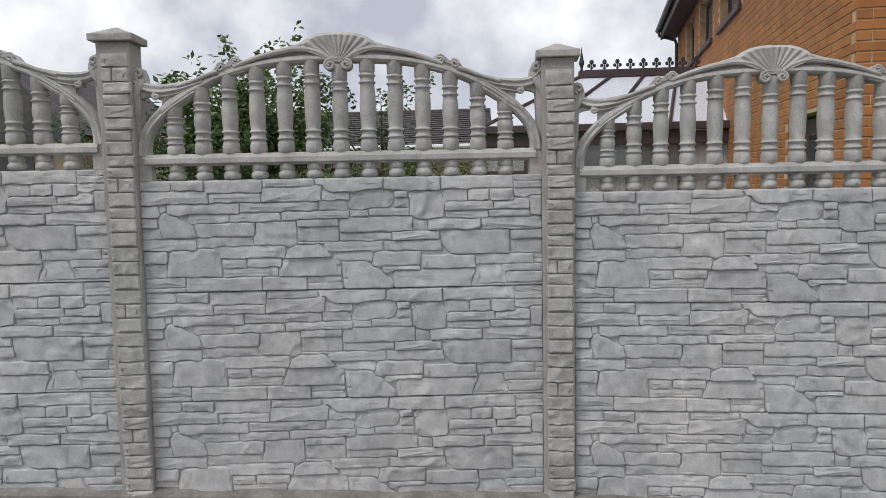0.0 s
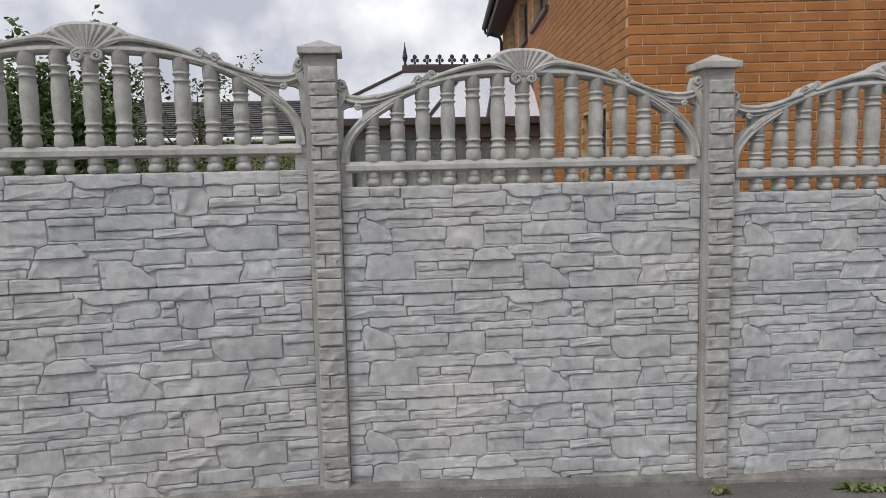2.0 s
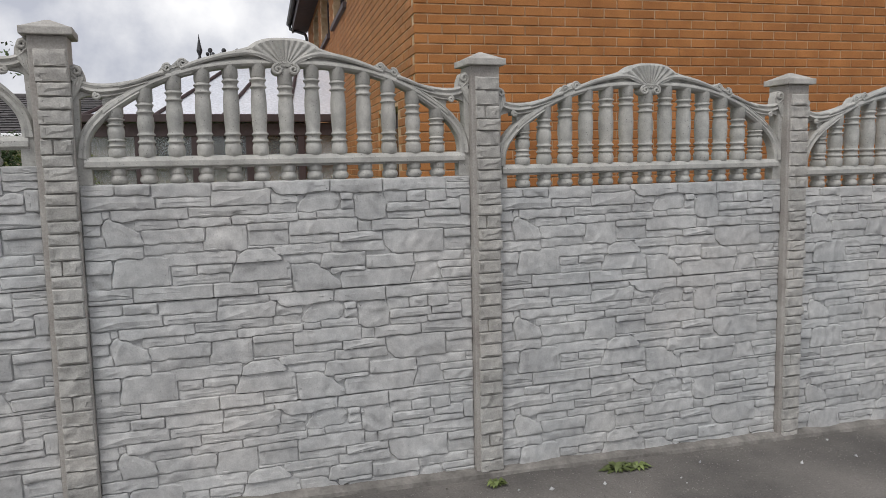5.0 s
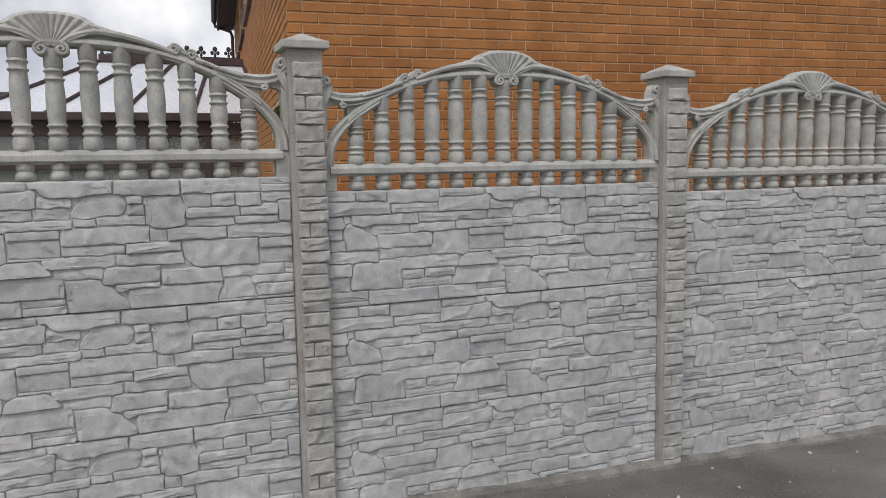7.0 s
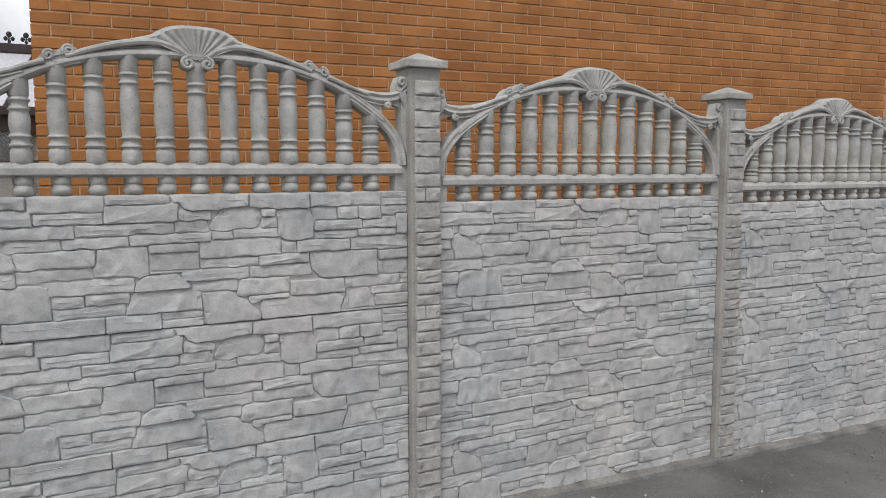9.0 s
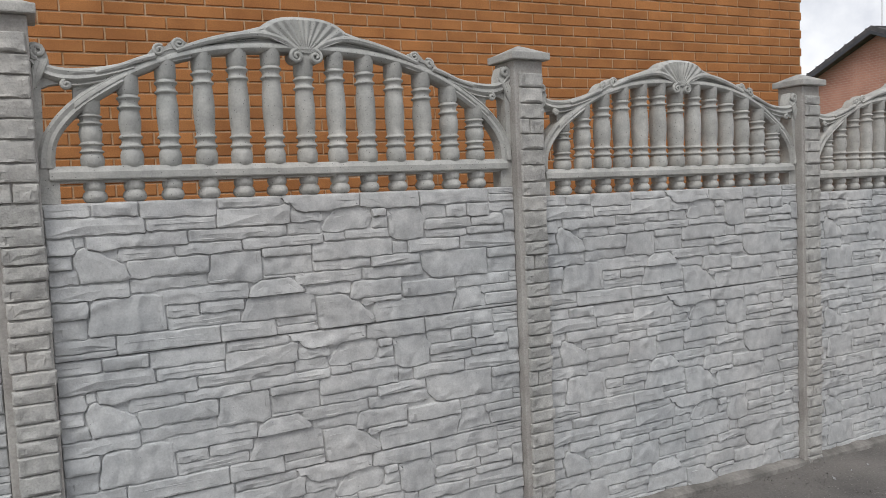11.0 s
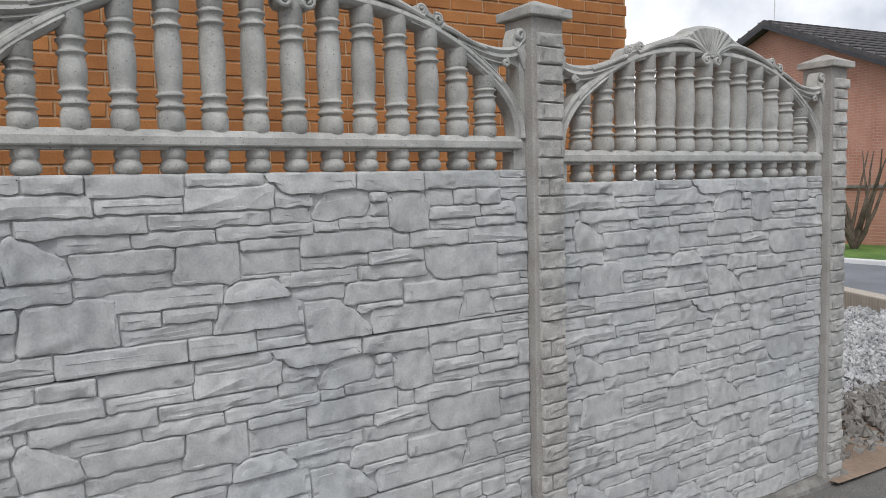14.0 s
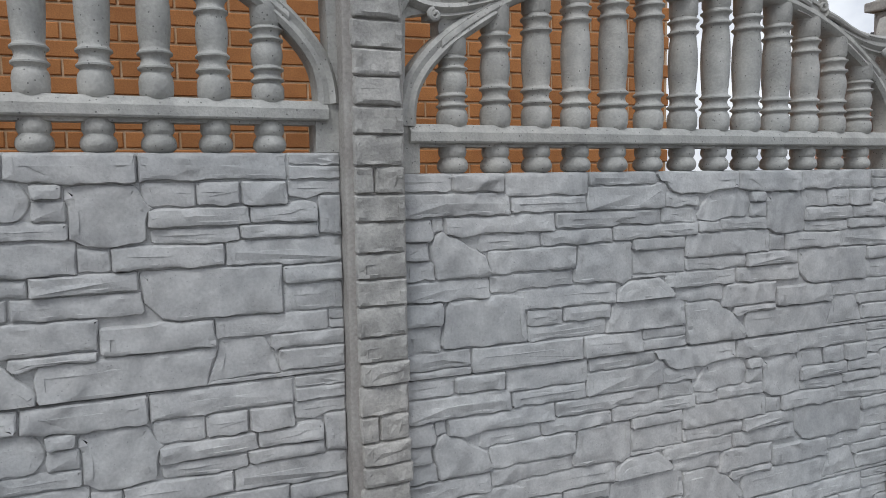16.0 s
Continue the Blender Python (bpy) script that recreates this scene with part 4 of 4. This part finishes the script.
def leafy_tree(name, x, y, height, spread, label, mat, seed, count=120, size=0.085, limbs=16, group=""):
    rnd = random.Random(seed)
    g0 = ground_z(x)
    t = thing(name, x, y, g0, label, "tree", group)
    part("trunk", tube(bmesh.new(), [(0, 0, -0.05), (0.03, 0.02, height * 0.2), (-0.02, 0.04, height * 0.45), (0.02, 0, height * 0.68)], (0.07, 0.058, 0.045, 0.025), 9), M_BARK, t)
    verts, faces = [], []
    for k in range(limbs):
        a = 2 * math.pi * k * 0.382 + rnd.uniform(-0.3, 0.3)
        z0 = height * rnd.uniform(0.18, 0.62)
        reach = spread * rnd.uniform(0.45, 1.0)
        tip = (reach * math.cos(a), reach * 0.7 * math.sin(a), min(height, z0 + reach * rnd.uniform(0.5, 1.3)))
        mid = (tip[0] * 0.5, tip[1] * 0.5, z0 + (tip[2] - z0) * 0.38)
        part("limb", tube(bmesh.new(), [(0, 0, z0), mid, tip], (0.022, 0.014, 0.004), 6), M_BARK, t)
        for f, r in ((0.35, 0.26), (0.6, 0.27), (0.82, 0.22), (1.0, 0.15)):
            p = [mid[c] + (tip[c] - mid[c]) * (f - 0.35) / 0.65 for c in range(3)]
            leaf_cloud(verts, faces, rnd, p, spread * r * 1.15, count // 4, size)
    for k in range(limbs // 2):
        # upright shoots that break the outline
        a, rr = rnd.uniform(0, 6.3), spread * rnd.uniform(0.1, 0.85)
        bx, by, bz = rr * math.cos(a), rr * 0.7 * math.sin(a), height * rnd.uniform(0.80, 0.92)
        for j in range(9):
            leaf_cloud(verts, faces, rnd, (bx + 0.03 * j * math.cos(a), by, bz + 0.055 * j), 0.06, 3, size)
    joined("crown", verts, faces, mat, t, "uneven crown of small leaves")
    return t


leafy_tree("plum_tree", -1.45, 5.5, 2.98, 1.15, "leafy green plum tree behind the fence", M_LEAF, 3, 420, 0.095, 26)
leafy_tree("plum_tree", -0.35, 8.2, 3.0, 0.9, "leafy green plum tree behind the fence", M_LEAF, 9, 130, 0.08, 14)


def shrub(x, y, w, h, mat, label, seed, size=0.06):
    rnd = random.Random(seed)
    s = thing("shrub", x, y, ground_z(x), label, "shrub", "shrubs in the garden")
    part("stem", tube(bmesh.new(), [(0, 0, -0.03), (0.02, 0, h * 0.35), (-0.03, 0.02, h * 0.7)], (0.03, 0.024, 0.012), 7), M_BARK, s)
    verts, faces = [], []
    for k in range(16):
        p = (rnd.uniform(-w, w) * 0.75, rnd.uniform(-0.35, 0.35), h * rnd.uniform(0.25, 0.86))
        leaf_cloud(verts, faces, rnd, p, 0.36 * rnd.uniform(0.7, 1.1), 190, size)
    joined("foliage", verts, faces, mat, s)
    return s


shrub(0.55, 7.2, 0.75, 1.95, M_LEAFY, "yellow-green garden shrub behind the fence", 21)
shrub(1.15, 8.6, 0.6, 1.75, M_LEAFY, "yellow-green garden shrub behind the fence", 22)
shrub(-0.6, 8.9, 0.9, 1.9, M_LEAFDARK, "dark green shrub behind the fence", 23)
shrub(-1.9, 4.6, 1.1, 2.25, M_LEAFDARK, "dark green shrub behind the fence", 24)
shrub(-0.9, 6.6, 0.8, 2.25, M_LEAFDARK, "dark green shrub behind the fence", 29)
shrub(-3.4, 6.4, 1.0, 2.3, M_LEAFDARK, "dark green shrub behind the fence", 25)
lawn = part("lawn", sheet([-14 + k for k in range(19)], [0.6 + k for k in range(12)], 0.03), M_GRASS)
tagged(lawn, "garden lawn behind the fence", "lawn", kind="structure")

# ---- beyond the end of the fence ----
gz = ground_z(15)
rnd = random.Random(8)


def stone_pile(name, label, x0, x1, y0, y1, count, size, mat, rise):
    """Loose broken stones of uneven size over a low heap."""
    verts, faces = [], []
    for _ in range(count):
        x, y = rnd.uniform(x0, x1), rnd.uniform(y0, y1)
        edge = min((x - x0) / 0.5, (y - y0) / 0.35, (y1 - y) / 0.5, 1)
        s = size * rnd.uniform(0.5, 1.3)
        c = Vector((x, y, ground_z(x) + rise * max(0, edge) * rnd.uniform(0.75, 1.0) + s * 0.2))
        i0 = len(verts)
        q = Euler((rnd.uniform(0, 6), rnd.uniform(0, 6), rnd.uniform(0, 6))).to_matrix()
        for v in ((1, 0, 0), (-1, 0, 0), (0, 0.8, 0), (0, -0.8, 0), (0, 0, 0.6), (0, 0, -0.6)):
            verts.append(c + q @ (Vector(v) * s * rnd.uniform(0.7, 1.1)))
        faces += [(i0 + a, i0 + b, i0 + c2) for a, b, c2 in ((0, 2, 4), (2, 1, 4), (1, 3, 4), (3, 0, 4), (2, 0, 5), (1, 2, 5), (3, 1, 5), (0, 3, 5))]
    me = bpy.data.meshes.new(name)
    me.from_pydata(verts, [], faces)
    me.materials.append(mat)
    return tagged(new(name, me), label, "gravel", kind="stuff")


bed = part("gravel_bed", sheet([12.7 + 0.25 * k for k in range(16)], [0.85 + 0.25 * k for k in range(13)], 0.025, 0.05), M_GRAVEL)
tagged(bed, "bed of pale crushed stone past the fence", "gravel bed", kind="structure")
stone_pile("gravel", "loose pale crushed stone heaped past the fence end", 12.2, 16.5, 0.55, 4.0, 9000, 0.034, M_GRAVEL, 0.09)
tagged(part("earth_patch", sheet([11.0 + 0.2 * k for k in range(25)], [-0.10 + 0.2 * k for k in range(7)], 0.02, 0.03), M_EARTH), "bare brown earth by the last post", "earth", kind="structure")
stone_pile("rubble", "grey and brown rubble lying by the last post", 11.25, 13.2, 0.05, 1.0, 1100, 0.045, M_STRIP, 0.06)
tim = thing("timber_edging", 16.8, 2.6, gz, "pale sawn timber edging beside the road", "timber", rz=62)
part("rail", box(-4, 4, -0.12, 0.12, -0.02, 0.22, 0.02), M_TAN, tim)
part("rail", box(-4, 4, -0.55, -0.43, -0.02, 0.08, 0.02), M_WHITE, tim)
tagged(part("road", sheet([17.5 + k for k in range(16)], [-30 + 4 * k for k in range(20)], 0.012), M_ROAD), "grey tarmac road past the fence", "road", kind="structure")
tagged(part("kerb", box(21.6, 21.75, -30, 46, gz - 0.1, gz + 0.10, 0.02), M_WHITE), "pale concrete kerb along the road", "kerb", kind="structure")
tagged(part("verge", sheet([21.75, 23, 25, 28, 32, 40], [-30 + 4 * k for k in range(20)], 0.09), M_GRASS), "mown green grass verge across the road", "verge", kind="structure")
gw = thing("garden_wall", 24.9, 6.6, gz, "low brown brick garden wall across the road", "wall")
part("wall", box(-0.12, 0.12, -9, 9, 0, 1.35), M_REDBRICK, gw)
part("coping", box(-0.17, 0.17, -9, 9, 1.35, 1.42, 0.01), M_STRIP, gw)


def far_house():
    h = thing("gabled_house", 27.95, 11.0, gz - 0.15, "red brick house with grey tiled gable roof", "house", rz=-98)
    ridge = 6.25
    part("wall", prism(bmesh.new(), ((-3.9, 0), (3.9, 0), (3.9, 4.45), (0, ridge - 0.2), (-3.9, 4.45)), 0, 9), M_REDBRICK, h)
    for s in (-1, 1):
        sl = bmesh.new()
        prism(sl, [(s * x, z) for x, z in ((0, ridge - 0.14), (4.3, 4.22), (4.3, 4.36), (0, ridge + 0.02))], -0.35, 9.3)
        part("roof", sl, M_TILE, h, "grey tiled roof slope")
        part("bargeboard", prism(bmesh.new(), [(s * x, z) for x, z in ((0, ridge - 0.22), (4.3, 4.14), (4.3, 4.24), (0, ridge - 0.12))], -0.37, -0.31), M_DARK, h)
        for k in range(12):
            f = (k + 0.5) / 12
            part("batten", tube(bmesh.new(), ((s * 4.3 * f, -0.35, ridge + 0.03 - 1.90 * f), (s * 4.3 * f, 9.3, ridge + 0.03 - 1.90 * f)), (0.03, 0.03), 5), M_TILE, h)
    part("aerial", tube(bmesh.new(), ((0, 0.1, ridge - 0.3), (0, 0.1, ridge + 2.6)), (0.018, 0.012), 6), M_WHITE, h, "thin mast aerial")
    part("downpipe", tube(bmesh.new(), ((4.25, 0.9, 4.15), (3.98, 0.6, 3.8), (3.98, 0.6, 0)), (0.045,) * 3, 7), M_DARK, h)
    part("gutter", tube(bmesh.new(), ((4.32, -0.35, 4.20), (4.32, 9.3, 4.20)), (0.06, 0.06), 7), M_DARK, h)
    part("window", box(3.88, 3.95, 1.9, 3.4, 2.0, 3.5, 0.01), M_DARKGLASS, h, "dark window")
    return h


far_house()


def bare_shrub(x, y, z):
    s = thing("bare_shrub", x, y, z, "leafless brown shrub across the road", "shrub")
    r2 = random.Random(4)
    for k in range(14):
        a = r2.uniform(0, 6.3)
        pts = [Vector((0, 0, -0.03))]
        for j in range(5):
            pts.append(pts[-1] + Vector((math.cos(a) * 0.16 + r2.uniform(-0.1, 0.1), math.sin(a) * 0.16 + r2.uniform(-0.1, 0.1), 0.42)))
        part("branch", tube(bmesh.new(), pts, [0.05 - 0.008 * j for j in range(6)], 6), M_BARK, s)


bare_shrub(23.6, 6.3, gz + 0.09)

# ---- foot of the fence ----
bm = bmesh.new()
rows = []
r3 = random.Random(12)
for k in range(180):
    x = -3.0 + 14.2 * k / 179
    y = fence_y(x)
    z = ground_z(x)
    e = 0.012 * noise.noise((x * 4, 0, 0)) + 0.008 * noise.noise((x * 17, 2, 0))
    rows.append([bm.verts.new((x, y + dy, z + dz)) for dy, dz in ((0.016, 0.036 + e), (-0.026, 0.030 + e), (-0.052 - e, 0.018 + e * 0.5), (-0.060 - e, -0.03))])
for a, b in zip(rows, rows[1:]):
    for j in range(3):
        bm.faces.new((a[j], b[j], b[j + 1], a[j + 1]))
tagged(part("foundation_strip", bm, M_STRIP, None, "", True), "rough concrete haunching along the fence foot", "foundation", kind="structure")
stone_pile("grit", "small loose stones and grit on the asphalt", -1.0, 11.2, -0.62, -0.06, 2400, 0.006, M_STRIP, 0.0)
stone_pile("pebbles", "scattered pale pebbles by the fence foot", 0.5, 10.8, -0.45, -0.10, 46, 0.016, M_GRAVEL, 0.0)


def weed(x, y, seed, spread):
    w = thing("weed", x, y, ground_z(x), "small green weed at the fence foot", "weed", "weeds by the fence")
    r4 = random.Random(seed)
    verts, faces = [], []
    for k in range(46):
        a, ln = r4.uniform(0, 6.3), spread * r4.uniform(0.4, 1.0)
        d1 = Vector((math.cos(a), math.sin(a) * 0.6, 0))
        s1 = Vector((-math.sin(a), math.cos(a), 0)) * 0.008
        tip = d1 * ln + Vector((0, 0, r4.uniform(0.002, 0.016)))
        mid = d1 * ln * 0.55 + Vector((0, 0, r4.uniform(0.010, 0.030)))
        i0 = len(verts)
        verts += [-s1 * 0.4, s1 * 0.4, mid + s1 * 1.6, mid - s1 * 1.6, tip]
        faces += [(i0, i0 + 1, i0 + 2, i0 + 3), (i0 + 3, i0 + 2, i0 + 4)]
    joined("leaves", verts, faces, M_WEED, w)


weed(4.36, -0.15, 1, 0.13)
weed(4.46, -0.17, 2, 0.10)
weed(3.70, -0.15, 3, 0.07)

# ---- bricks of the house front, one by one ----
BRICKS = [finish("brick", brick_mesh(STEP - 0.010, seed=k), M_BRICK) for k in range(4)]
HALF = finish("brick", brick_mesh(STEP / 2 - 0.010, seed=9), M_BRICK)
fv, ff = [], []
count = 0
for row in range(18, 62):
    z = -0.8 + COURSE * row
    x = -(STEP / 2) if row % 2 else 0.0
    while x < WIDE - 0.02:
        a, b = max(0.0, x), min(WIDE, x + STEP - 0.010)
        near = 1.86 < z < 2.62 and x >= 0.0 and x + STEP - 0.010 <= WIDE
        if near and count < 300 and b - a > 0.2:
            ob = part("brick", BRICKS[(row * 7 + int(x * 9)) % 4], None, house)
            ob.matrix_basis = pose(a, 0, z)
            count += 1
        elif b - a > 0.03:
            add_brick(fv, ff, (a, 0, z), (1, 0, 0), (0, -1, 0), b - a, COURSE - 0.010)
        x += STEP
joined("brickwork", fv, ff, M_BRICK, house, kind="stuff")
